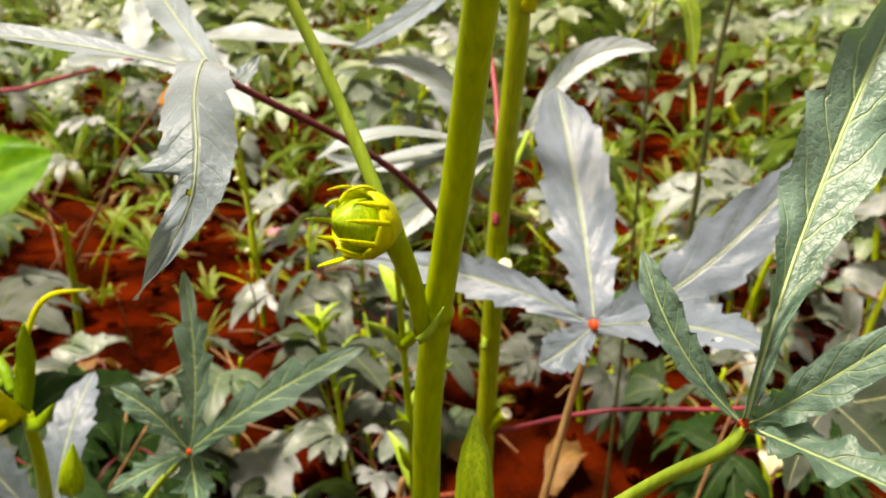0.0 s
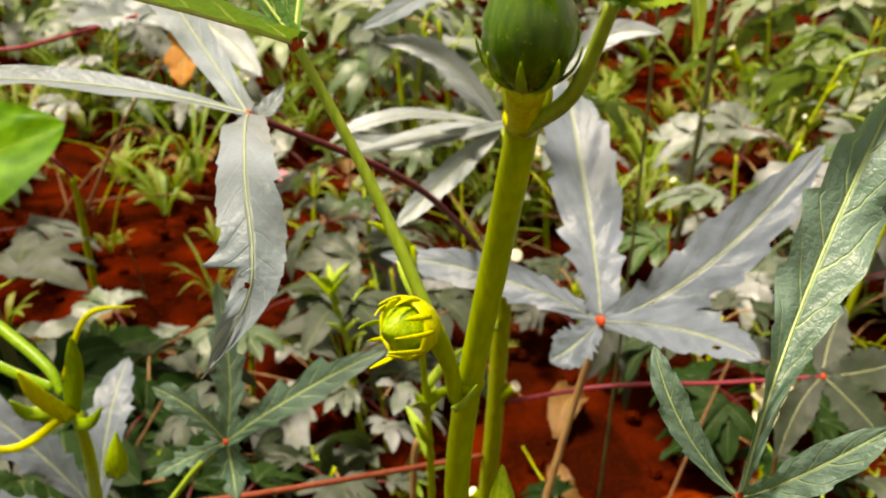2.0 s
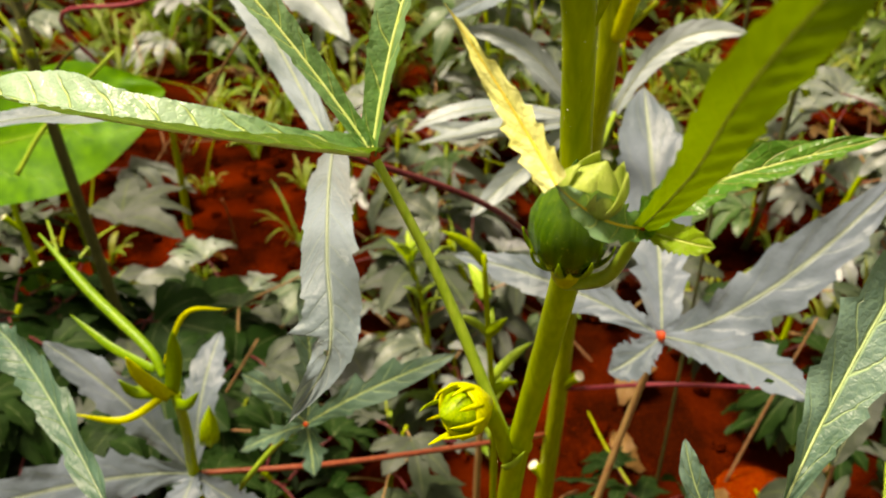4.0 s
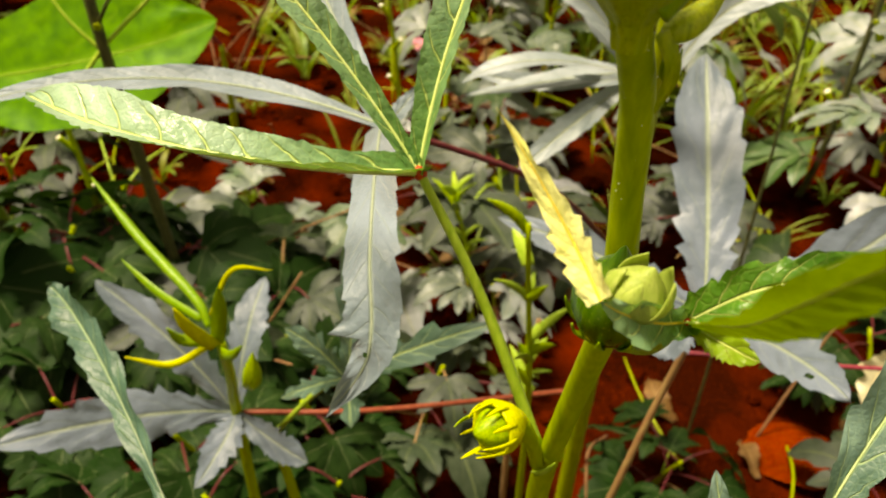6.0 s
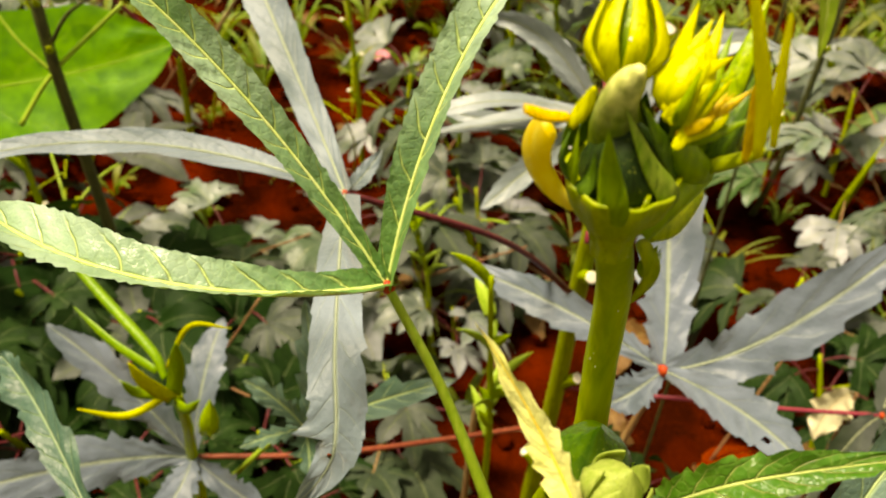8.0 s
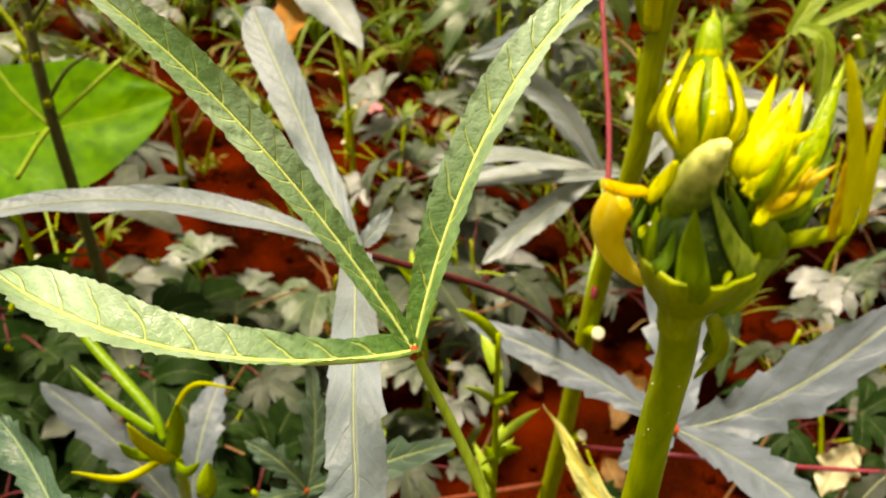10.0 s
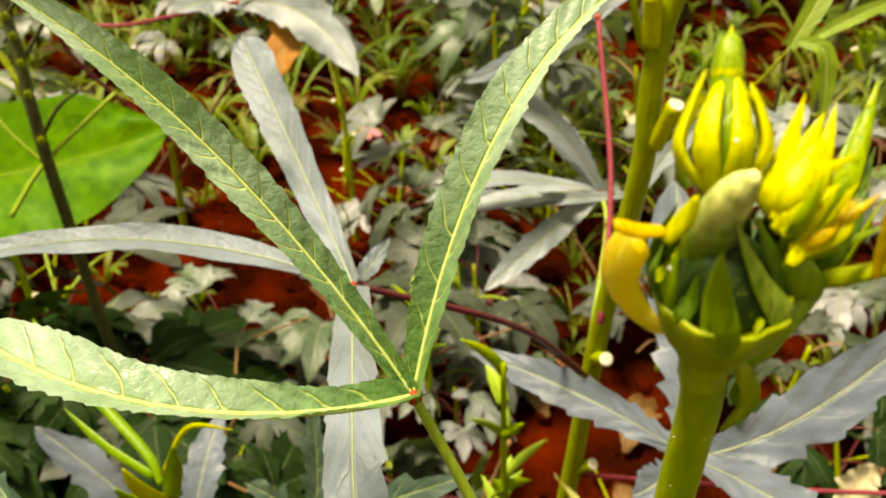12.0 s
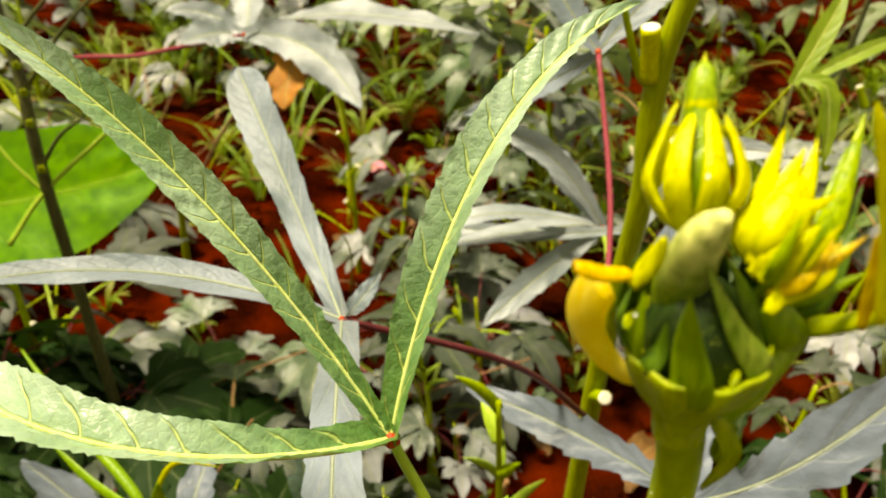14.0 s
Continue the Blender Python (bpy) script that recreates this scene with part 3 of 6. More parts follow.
HANG = ((-0.1128, 0.601, 0.920), [([(-0.085, 0.50, 0.942), (-0.0655, 0.43, 0.938), (-0.0555, 0.400, 0.918), (-0.0575, 0.390, 0.897)], (-0.0771, 0.382, 0.8620), 0.0300, (0.15, -0.62, 0.75)), ((-0.2, 0.722, 0.968), (-0.2625, 0.797, 1.0150), 0.0360), ((-0.271, 0.585, 0.94), (-0.384, 0.496, 0.937), 0.0245, (0, -0.3, 1)), ((-0.111, 0.635, 0.912), (-0.100, 0.655, 0.9280), 0.014)], [(0.08, 0.83, 0.677), (0.0, 0.7, 0.83), (-0.1128, 0.601, 0.920)])
MID = ((0.1575, 0.706, 0.7146), [((0.1472, 0.7763, 0.784), (0.1266, 0.9095, 0.8797), 0.0660), ((0.2456, 0.7248, 0.7662), (0.3432, 0.7773, 0.8637), 0.0567), ((0.0619, 0.7379, 0.7371), (-0.0488, 0.7885, 0.7287), 0.0368), ((0.211, 0.6357, 0.7512), (0.2485, 0.5776, 0.7643), 0.0394), ((0.1322, 0.6826, 0.7025), (0.1116, 0.6713, 0.6931), 0.0353)], [(0.076, 0.9, 0.06), (0.08, 0.72, 0.2), (0.106, 0.676, 0.418), (0.135, 0.692, 0.6), (0.1575, 0.706, 0.7146)])
RIGHT = ((0.154, 0.343, 0.847), [((0.186, 0.4, 0.912), (0.224, 0.445, 0.993), 0.0350), ((0.13, 0.353, 0.872), (0.117, 0.37, 0.9), 0.013), ((0.169, 0.333, 0.867), (0.198, 0.33, 0.897), 0.0158), ((0.168, 0.322, 0.851), (0.19, 0.298, 0.853), 0.02, (0, -0.3, 1))], [(0.04, 0.43, 0.7), (0.107, 0.393, 0.761), (0.134, 0.356, 0.815), (0.149, 0.343, 0.837), (0.154, 0.343, 0.847)])
LOW = ((-0.166, 0.641, 0.61), [((-0.16, 0.649, 0.678), (-0.167, 0.658, 0.762), 0.0323), ((-0.098, 0.638, 0.669), (-0.023, 0.647, 0.713), 0.0353), ((-0.194, 0.637, 0.649), (-0.222, 0.632, 0.67), 0.0296), ((-0.201, 0.637, 0.592), (-0.233, 0.629, 0.573), 0.0213), ((-0.162, 0.637, 0.586), (-0.154, 0.619, 0.564), 0.037)], [(-0.269, 0.671, 0.46), (-0.211, 0.664, 0.55), (-0.166, 0.641, 0.61)])
LEFT = ((-0.309, 0.664, 0.492), [((-0.4, 0.611, 0.515), (-0.506, 0.526, 0.53), 0.0572), ((-0.378, 0.674, 0.574), (-0.467, 0.688, 0.63), 0.0460), ((-0.311, 0.717, 0.564), (-0.312, 0.781, 0.597), 0.0416), ((-0.307, 0.63, 0.484), (-0.322, 0.58, 0.457), 0.0370), ((-0.249, 0.635, 0.493), (-0.207, 0.624, 0.486), 0.0341)], [(0.07, 0.885, 0.41), (-0.152, 0.721, 0.482), (-0.309, 0.664, 0.492)])
NEAR = ((-0.176, 0.365, 0.771), [((-0.275, 0.452, 0.799), (-0.331, 0.487, 0.815), 0.026)], [(-0.157, 0.35, 0.714), (-0.168, 0.36, 0.745), (-0.176, 0.365, 0.771)])
NODE2 = ((0.073, 0.293, 1.046), [([(0.0867, 0.2925, 1.0600), (0.104, 0.296, 1.0670)], (0.134, 0.302, 1.0760), 0.0135, (-0.2, -0.55, 0.8)), ([(0.0764, 0.250, 1.0832), (0.0776, 0.226, 1.1086), (0.0829, 0.212, 1.1289)], (0.093, 0.198, 1.1500), 0.0128, (-0.2, -0.9, -0.35)), ((0.083, 0.284, 1.048), (0.09, 0.275, 1.052), 0.0088)], [(0.055, 0.332, 1.0), (0.067, 0.312, 1.017), (0.073, 0.293, 1.046)])
BACKARC = ((0.07, 1.068, 0.777), [((-0.008, 1.083, 0.857), (-0.092, 1.106, 0.868), 0.0308), ((-0.05, 1.025, 0.799), (-0.137, 1.001, 0.768), 0.0275, (0, -0.3, 1)), ((0.023, 1.1, 0.821), (-0.022, 1.127, 0.856), 0.0347), ((0.014, 1.058, 0.774), (-0.133, 1.008, 0.748), 0.0343, (0, -0.3, 1)), ((0.005, 1.025, 0.724), (-0.054, 0.974, 0.673), 0.0343)], [(0.07, 0.84, 0.62), (0.08, 1.013, 0.743), (0.07, 1.068, 0.777)])
REDPET = ((0.033, 1.052, 0.991), [((-0.025, 1.083, 0.938), (-0.116, 1.106, 0.882), 0.0322), ((0.077, 1.091, 1.042), (0.13, 1.126, 1.086), 0.0361), ((-0.011, 1.075, 1.037), (-0.043, 1.098, 1.082), 0.0361)], [(0.073, 0.82, 0.76), (0.067, 0.931, 0.863), (0.033, 1.052, 0.991)])
ARC2 = ((0.107, 1.008, 0.812), [((0.164, 1.039, 0.89), (0.245, 1.028, 0.908), 0.0309), ((-0.05, 1.064, 0.753), (-0.142, 1.063, 0.763), 0.021)], [(0.07, 0.83, 0.8), (0.088, 0.924, 0.789), (0.107, 1.008, 0.812)])
REDR = ((0.434, 0.85, 0.577), [((0.465, 0.829, 0.555), (0.5, 0.803, 0.524), 0.0499), ((0.48, 0.857, 0.582), (0.529, 0.867, 0.594), 0.0504), ((0.403, 0.823, 0.553), (0.378, 0.786, 0.511), 0.0374), ((0.448, 0.885, 0.598), (0.478, 0.936, 0.622), 0.0451)], [(0.085, 0.872, 0.5), (0.192, 0.824, 0.565), (0.317, 0.836, 0.57), (0.434, 0.85, 0.577)])
UPLOBE = [(0.048, 0.266, 1.0700), (0.0345, 0.278, 1.0850), (0.0162, 0.285, 1.1075)]
CURL = (0.056, 0.284, 1.056)
TOPL = ((-0.646, 1.687, 0.781), [((-0.501, 1.651, 0.78), (-0.37, 1.568, 0.7), 0.0814), ((-0.467, 1.742, 0.828), (-0.181, 1.726, 0.823), 0.0784, (0, -0.2, 1)), ((-0.709, 1.677, 0.779), (-0.742, 1.609, 0.771), 0.0672), ((-0.667, 1.767, 0.825), (-0.718, 1.854, 0.89), 0.0693), ((-0.729, 1.713, 0.808), (-0.809, 1.68, 0.813), 0.0454)], [(-0.95, 1.9, 0.35), (-1.072, 1.721, 0.65), (-0.883, 1.703, 0.71), (-0.646, 1.687, 0.781)])
SHOOTS = [(-0.197, 1.283, 0.428), (-0.012, 0.732, 0.766)]
DRY = (0.444, 0.977, 0.459)
PALE_TWIG = [(-0.775, 1.094, 0.602), (-0.736, 1.143, 0.672), (-0.636, 1.198, 0.775)]
ORANGE = [(-0.548, 1.73, 0.769), (-0.541, 1.654, 0.723), (-0.536, 1.598, 0.669)]
GRASS = [(0.2579, 1.145, 0.9532), (0.3021, 1.2, 1.0542), (0.2722, 1.145, 0.9602), (0.3887, 1.2, 1.0119), [(0.2641, 1.14, 0.964), (0.2905, 1.13, 0.9583), (0.3022, 1.12, 0.9198), (0.3065, 1.11, 0.8723)], (0.2167, 1.15, 0.8836)]
CROWN = {
    "base": (0.0441, 0.3090, 1.1225),
    "b": (0.039, 0.313, 1.159), "b_tip": (0.037, 0.327, 1.1845), "b_r": 0.0096,
    "c": (0.0497, 0.3093, 1.1552), "c_tip": (0.0562, 0.3191, 1.1704), "c_r": 0.0070,
    "d": (0.0603, 0.3206, 1.1377), "d_tip": (0.0690, 0.3311, 1.1575), "d_r": 0.0063,
    "horn": [(0.0440, 0.3125, 1.1330), (0.0395, 0.3090, 1.1480), (0.0385, 0.3035, 1.1590), (0.0410, 0.2985, 1.1690)],
    "stalk": [(0.0482, 0.305, 1.1282), (0.0539, 0.308, 1.1349), (0.0600, 0.316, 1.1386)],
    "swell": [(0.0534, 0.32, 1.1162), (0.0596, 0.325, 1.1194), (0.066, 0.331, 1.1261)],
    "arm": [(0.0569, 0.3215, 1.135), (0.0645, 0.311, 1.1444), (0.0697, 0.301, 1.1544)],
    "strap": [(0.0666, 0.302, 1.1503), (0.0654, 0.301, 1.159), (0.0632, 0.3, 1.1684)],
    "strap_b": [(0.0682, 0.3, 1.1528), (0.0656, 0.299, 1.1657), (0.0606, 0.298, 1.1792), (0.0562, 0.298, 1.189)],
    "strap_c": [(0.0708, 0.301, 1.1552), (0.0673, 0.3, 1.1715), (0.0654, 0.3, 1.1834)],
    "side": [(0.0514, 0.311, 1.1205), (0.056, 0.313, 1.1104), (0.0542, 0.318, 1.0954)],
    "petal": [(0.025, 0.302, 1.1518), (0.0234, 0.305, 1.146), (0.0238, 0.307, 1.1396), (0.0276, 0.308, 1.1333), (0.0344, 0.307, 1.128)],
    "roll": [(0.0197, 0.296, 1.1577), (0.024, 0.298, 1.1559), (0.0293, 0.301, 1.155)],
    "tip": [(0.0294, 0.3, 1.1533), (0.0319, 0.3, 1.1586), (0.0331, 0.3, 1.1632)],
}
# bracts of the crown: root, half-way, tip, width, tone
CUP_BRACTS = [((0.0328, 0.303, 1.133), (0.0319, 0.2995, 1.144), (0.0314, 0.298, 1.1543), 0.0066, 0), ((0.0424, 0.2995, 1.1356), (0.0393, 0.294, 1.1474), (0.037, 0.29, 1.1589), 0.0077, 0),
              ((0.0316, 0.304, 1.1354), (0.0283, 0.302, 1.1437), (0.0299, 0.304, 1.1512), 0.0066, 1), ((0.0491, 0.303, 1.1366), (0.0474, 0.299, 1.1475), (0.0397, 0.299, 1.1602), 0.006, 2),
              ((0.0539, 0.309, 1.1412), (0.0482, 0.303, 1.1522), (0.0427, 0.3, 1.1616), 0.0074, 1), ((0.0368, 0.3005, 1.1347), (0.0363, 0.298, 1.1429), (0.0357, 0.297, 1.1498), 0.0046, 1),
              ((0.0468, 0.301, 1.1334), (0.0485, 0.3, 1.1392), (0.0493, 0.301, 1.1436), 0.0037, 3)]
C_BRACTS = [((0.0486, 0.3115, 1.1552), (0.0497, 0.3158, 1.165), (0.0518, 0.3223, 1.1758), 0.0050, 0), ((0.0497, 0.3093, 1.1563), (0.0518, 0.3136, 1.1661), (0.0551, 0.3191, 1.1737), 0.0054, 0), ((0.0497, 0.3093, 1.1563), (0.0551, 0.3136, 1.1661), (0.0572, 0.3212, 1.1748), 0.0046, 0),
            ((0.0486, 0.3071, 1.1563), (0.0529, 0.3093, 1.1639), (0.0605, 0.3136, 1.1682), 0.0050, 0), ((0.0486, 0.306, 1.1552), (0.0529, 0.306, 1.1606), (0.0594, 0.3093, 1.165), 0.0040, 2), ((0.0497, 0.305, 1.1552), (0.054, 0.3039, 1.1585), (0.0562, 0.3071, 1.1639), 0.0031, 2),
            ((0.0518, 0.3039, 1.1531), (0.0562, 0.3028, 1.1574), (0.0605, 0.3082, 1.1628), 0.0030, 1), ((0.0529, 0.3028, 1.152), (0.0594, 0.3039, 1.1574), (0.0616, 0.3082, 1.1617), 0.0027, 2), ((0.0518, 0.3017, 1.1509), (0.0529, 0.3028, 1.1531), (0.0529, 0.3039, 1.1563), 0.0031, 2)]
D_BRACTS = [((0.0592, 0.3194, 1.1412), (0.06, 0.3253, 1.1561), (0.0623, 0.3335, 1.1666), 0.0034, 1), ((0.0592, 0.3183, 1.1412), (0.0623, 0.3229, 1.1538), (0.067, 0.3358, 1.169), 0.0043, 1), ((0.0603, 0.3159, 1.1424), (0.0647, 0.3241, 1.1608), (0.0682, 0.3358, 1.176), 0.0049, 0), ((0.0615, 0.3159, 1.1412), (0.0647, 0.3183, 1.1514), (0.0694, 0.3288, 1.1643), 0.0048, 2), ((0.0615, 0.3148, 1.1412), (0.0647, 0.3159, 1.1503), (0.0682, 0.3218, 1.1596), 0.0044, 2), ((0.0615, 0.3171, 1.1412), (0.0623, 0.3206, 1.1514), (0.0647, 0.3276, 1.1596), 0.0054, 2)]
BROAD = ((-1.14, 1.182, 0.539), (-0.839, 1.231, 0.604), (-0.612, 1.289, 0.682), 0.242)
DARK_STALK = [(-0.779, 1.177, 0.925), (-0.75, 1.157, 0.848), (-0.735, 1.145, 0.71), (-0.724, 1.171, 0.423)]
SHOOT = [(-0.309, 0.664, 0.492), (-0.281, 0.615, 0.651), (-0.45, 0.712, 0.747)]
STEM_TWO = [(0.0808, 0.8, 1.0857), (0.0752, 0.803, 1.0400), (0.0765, 0.806, 0.99), (0.081, 0.81, 0.934), (0.076, 0.84, 0.738), (0.078, 0.875, 0.481)]
MAIN_STEM = [(0.0395, 0.434, 0.7), (0.0395, 0.411, 0.8), (0.043, 0.394, 0.86), (0.05, 0.374, 0.93), (0.0555, 0.343, 1.0), (0.0550, 0.337, 1.025), (0.0523, 0.332, 1.060), (0.0495, 0.323, 1.095), (0.0452, 0.3115, 1.1180)]
POD_LOW = [(0.061, 0.394, 0.812), (0.063, 0.384, 0.772)]
FAR_STEM = [(0.619, 2.2, 0.131), (0.58, 2.2, 0.308), (0.629, 2.2, 0.505), (0.672, 2.2, 0.672), (0.629, 2.2, 0.79)]
STUBS = [((0.0692, 0.80, 1.042), (0.0623, 0.79, 1.0829)), ((0.0860, 0.805, 0.9577), (0.0959, 0.79, 1.0003)), ((0.076, 0.845, 0.7), (0.085, 0.815, 0.722)), ((0.078, 0.872, 0.505), (0.099, 0.858, 0.535)), ((0.077, 0.895, 0.315), (0.056, 0.895, 0.342))]

# ---- the flowering okra plant ----
okra = empty("okra_plant", (0.03, 0.50, 0.0), "tall green okra plant with flower buds and a young pod", "okra plant")
stem_line = spline([(0.03, 0.50, -0.02), (0.036, 0.465, 0.50), *MAIN_STEM, (0.0446, 0.3100, 1.1215)])
tube("stem", stem_line, [0.0105, 0.0085, 0.0070, 0.0064, 0.0060, 0.0058, 0.0057, 0.0055, 0.0052, 0.0050, 0.0049, 0.0049], STEM_GREEN, okra, "smooth yellow-green stem", 90, 20, 0.04)

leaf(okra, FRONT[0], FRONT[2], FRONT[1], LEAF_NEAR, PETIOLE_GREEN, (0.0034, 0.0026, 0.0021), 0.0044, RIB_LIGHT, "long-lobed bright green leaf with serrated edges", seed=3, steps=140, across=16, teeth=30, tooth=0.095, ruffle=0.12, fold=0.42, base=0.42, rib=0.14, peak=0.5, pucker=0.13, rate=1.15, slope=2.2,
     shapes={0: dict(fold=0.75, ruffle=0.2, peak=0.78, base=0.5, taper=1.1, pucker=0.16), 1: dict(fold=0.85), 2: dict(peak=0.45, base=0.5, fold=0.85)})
young_leaf = leaf(okra, NODE2[0], NODE2[2], NODE2[1], LEAF_YOUNG, PETIOLE_GREEN, (0.0030, 0.0024, 0.0018), 0.0020, RIB_LIGHT, "small young leaf with yellowish lobes", seed=7, steps=80, across=14, teeth=10, tooth=0.22, ruffle=0.16, fold=0.5, base=0.35, rib=0.05,
     shapes={0: dict(mat=LEAF_VIVID, teeth=9, tooth=0.30, base=0.7, peak=0.3, ruffle=0.3), 1: dict(mat=LEAF_OLIVE, rib_mat=RIB_LIGHT, teeth=12, tooth=0.14, base=0.5, peak=0.6, ruffle=0.16, fold=0.3, pucker=0.08)})
lobe(young_leaf, NODE2[0], (vec(NODE2[0]) + vec(UPLOBE[0])) / 2 + Vector((0, 0, -0.003)), UPLOBE[0], 0.012, LEAF_NEAR, RIB_GOLD, seed=76, steps=40, across=8, teeth=5, tooth=0.3, ruffle=0.3, fold=0.6, base=0.5, peak=0.5, rib=0.12)
lobe(young_leaf, UPLOBE[0], UPLOBE[1], UPLOBE[2], 0.0092, LEAF_YELLOW, RIB_GOLD, "upright pale yellow lobe with jagged edge", face=(-0.35, -0.75, 0.55), seed=77, steps=80, across=12, teeth=8, tooth=0.28, ruffle=0.35, fold=0.35, base=0.8, peak=0.22, taper=1.1, rib=0.12)
flower_bud(okra, CURL, (0.3, -0.1, 1), 0.015, 0.0086, BUD_PALE, BUD_PALE, 5, 0.98, 0.0, 1.1, "crumpled pale green young bud", 78)
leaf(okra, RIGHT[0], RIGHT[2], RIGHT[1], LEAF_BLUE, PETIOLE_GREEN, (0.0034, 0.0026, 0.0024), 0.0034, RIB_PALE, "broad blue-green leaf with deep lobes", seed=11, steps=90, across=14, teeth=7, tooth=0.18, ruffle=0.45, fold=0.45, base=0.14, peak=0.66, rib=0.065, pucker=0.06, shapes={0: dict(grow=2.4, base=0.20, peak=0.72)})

# lower bud in its cup of narrow bracts
collar(okra, MAIN_STEM[2], (0.05, -0.3, 1), 0.0060, 0.004, STEM_GREEN)
tube("bud_stalk", spline([(0.037, 0.390, 0.853), (0.0335, 0.383, 0.876), (0.0255, 0.374, 0.900)]), [0.0036, 0.0038, 0.0050], STEM_GREEN, okra, "", 10, 14)


def cup_bud(plant, base, direction, r, seed, label):
    """A bud that sits open in a thick cup with narrow bracts round its rim."""
    rng = random.Random(seed)
    t = vec(direction).normalized()
    a = t.cross(Vector((0.2, 0.9, 0.35))).normalized()
    b = t.cross(a)
    prof = [(-0.35, 0.30), (-0.1, 0.48), (0.3, 0.80), (0.75, 0.98), (1.1, 1.0), (1.2, 0.95), (1.15, 0.86), (0.8, 0.78), (0.3, 0.55)]
    v, f = lathe_data(base, t, [(h * r, k * r) for h, k in prof], 26, 0.03, 9)
    cup = mesh_part("flower_bud", v, f, BUD_YELLOW, plant, label)
    v, f = lathe_data(vec(base) + t * 0.25 * r, t, [(0, 0.3 * r), (0.2 * r, 0.62 * r), (0.6 * r, 0.74 * r), (1.05 * r, 0.66 * r), (1.4 * r, 0.42 * r), (1.62 * r, 0.18 * r), (1.7 * r, 0.01 * r)], 22, 0.05, 5)
    mesh_part("bud_heart", v, f, BUD_GREEN, cup, "green closed bud")
    for k in range(10):
        ang = 2 * math.pi * (k + 0.35 * rng.random()) / 10
        out = math.cos(ang) * a + math.sin(ang) * b
        L = r * rng.uniform(1.0, 1.7)
        p0 = vec(base) + out * r * 0.97 + t * r * 0.8
        p2 = p0 + t * L + out * r * rng.uniform(-0.35, 0.35)
        p1 = (p0 + p2) / 2 + out * r * rng.uniform(0.0, 0.22)
        bv, bf = bract_data(bezier(p0, p1, p2), r * rng.uniform(0.14, 0.22), lambda s, o=out: -o, 0.05 * r)
        mesh_part("bract", bv, bf, rng.choice([BUD_GREEN, BUD_YELLOW, BUD_YELLOW]), cup)
    return cup


cup_bud(okra, (0.0240, 0.3715, 0.9030), (-0.62, -0.74, 0.26), 0.0130, 4, "yellow-green flower bud in an open cup of bracts")
lv, lf = bract_data(bezier((0.036, 0.386, 0.850), (0.042, 0.383, 0.858), (0.046, 0.381, 0.868)), 0.004, lambda s: Vector((0, -1, 0.3)))
mesh_part("stipule", lv, lf, PETIOLE_GREEN, okra)

# lowest young pod
pod_axis = vec(POD_LOW[0]) - vec(POD_LOW[1])
pv, pf = lathe_data(vec(POD_LOW[1]) - pod_axis * 0.6, pod_axis, [(0, 0.002), (0.004, 0.006), (0.012, 0.0080), (0.030, 0.0082), (0.042, 0.0074), (0.052, 0.0054), (0.060, 0.0028), (0.0655, 0.0012), (0.067, 0.0001)], 30, 0.09, 5)
mesh_part("okra_pod", pv, pf, BUD_GREEN, okra, "young ridged green pod with a pointed tip")
tube("pod_stalk", spline([(0.043, 0.41, 0.735), (0.055, 0.395, 0.738), vec(POD_LOW[1]) - pod_axis * 0.58]), [0.0035, 0.0032, 0.004], STEM_GREEN, okra, "", 8, 12)

# swelling pod at the second node
collar(okra, (0.0555, 0.343, 1.000), (0, -0.2, 1), 0.0062, 0.0030, BUD_YELLOW)
for pts in ([(0.0511, 0.334, 1.0023), (0.0485, 0.333, 1.0118), (0.047, 0.334, 1.0204)], [(0.0608, 0.334, 1.0038), (0.062, 0.333, 1.0097), (0.0624, 0.334, 1.0158)]):
    lv, lf = bract_data(spline(pts), 0.0030, lambda s: Vector((0, -1, 0.3)), 0.0006)
    mesh_part("stipule", lv, lf, BUD_CUP, okra)
pv, pf = lathe_data((0.054, 0.3150, 1.0205), (-0.02, -0.28, 1), [(-0.004, 0.003), (-0.001, 0.0065), (0.004, 0.0112), (0.011, 0.0132), (0.018, 0.0128), (0.025, 0.0100), (0.031, 0.0056), (0.036, 0.0028), (0.040, 0.0012), (0.042, 0.0001)], 30, 0.035, 5)
pod = mesh_part("okra_pod", pv, pf, POD_DARK, okra, "glossy dark green swelling pod")
pod_n = vec((-0.02, -0.28, 1)).normalized()
pa = pod_n.cross(Vector((0.2, 0.9, 0.35))).normalized()
pb = pod_n.cross(pa)
for k in range(9):
    ang = 2 * math.pi * k / 9 + 0.2
    out = math.cos(ang) * pa + math.sin(ang) * pb
    q = vec((0.054, 0.3150, 1.0205))
    bv, bf = bract_data(bezier(q + out * 0.006 - pod_n * 0.002, q + out * 0.0126 + pod_n * 0.004, q + out * 0.0150 + pod_n * 0.0125), 0.0036, lambda s, o=out: -o, 0.0005)
    mesh_part("bract", bv, bf, BUD_LEAF, pod)
tube("pod_stalk", spline([(0.0553, 0.338, 1.000), (0.0545, 0.327, 1.007), (0.054, 0.3155, 1.0198)]), [0.0054, 0.0050, 0.0066], BUD_YELLOW, okra, "", 8, 14)

# upper node with a side bud
lv, lf = bract_data(spline(CROWN["side"]), 0.0046, lambda s: Vector((0.2, -0.9, 0.3)), 0.0008, 16, 0.5)
mesh_part("stipule", lv, lf, BUD_CUP, okra, "thin yellow-green sheath along the stem")
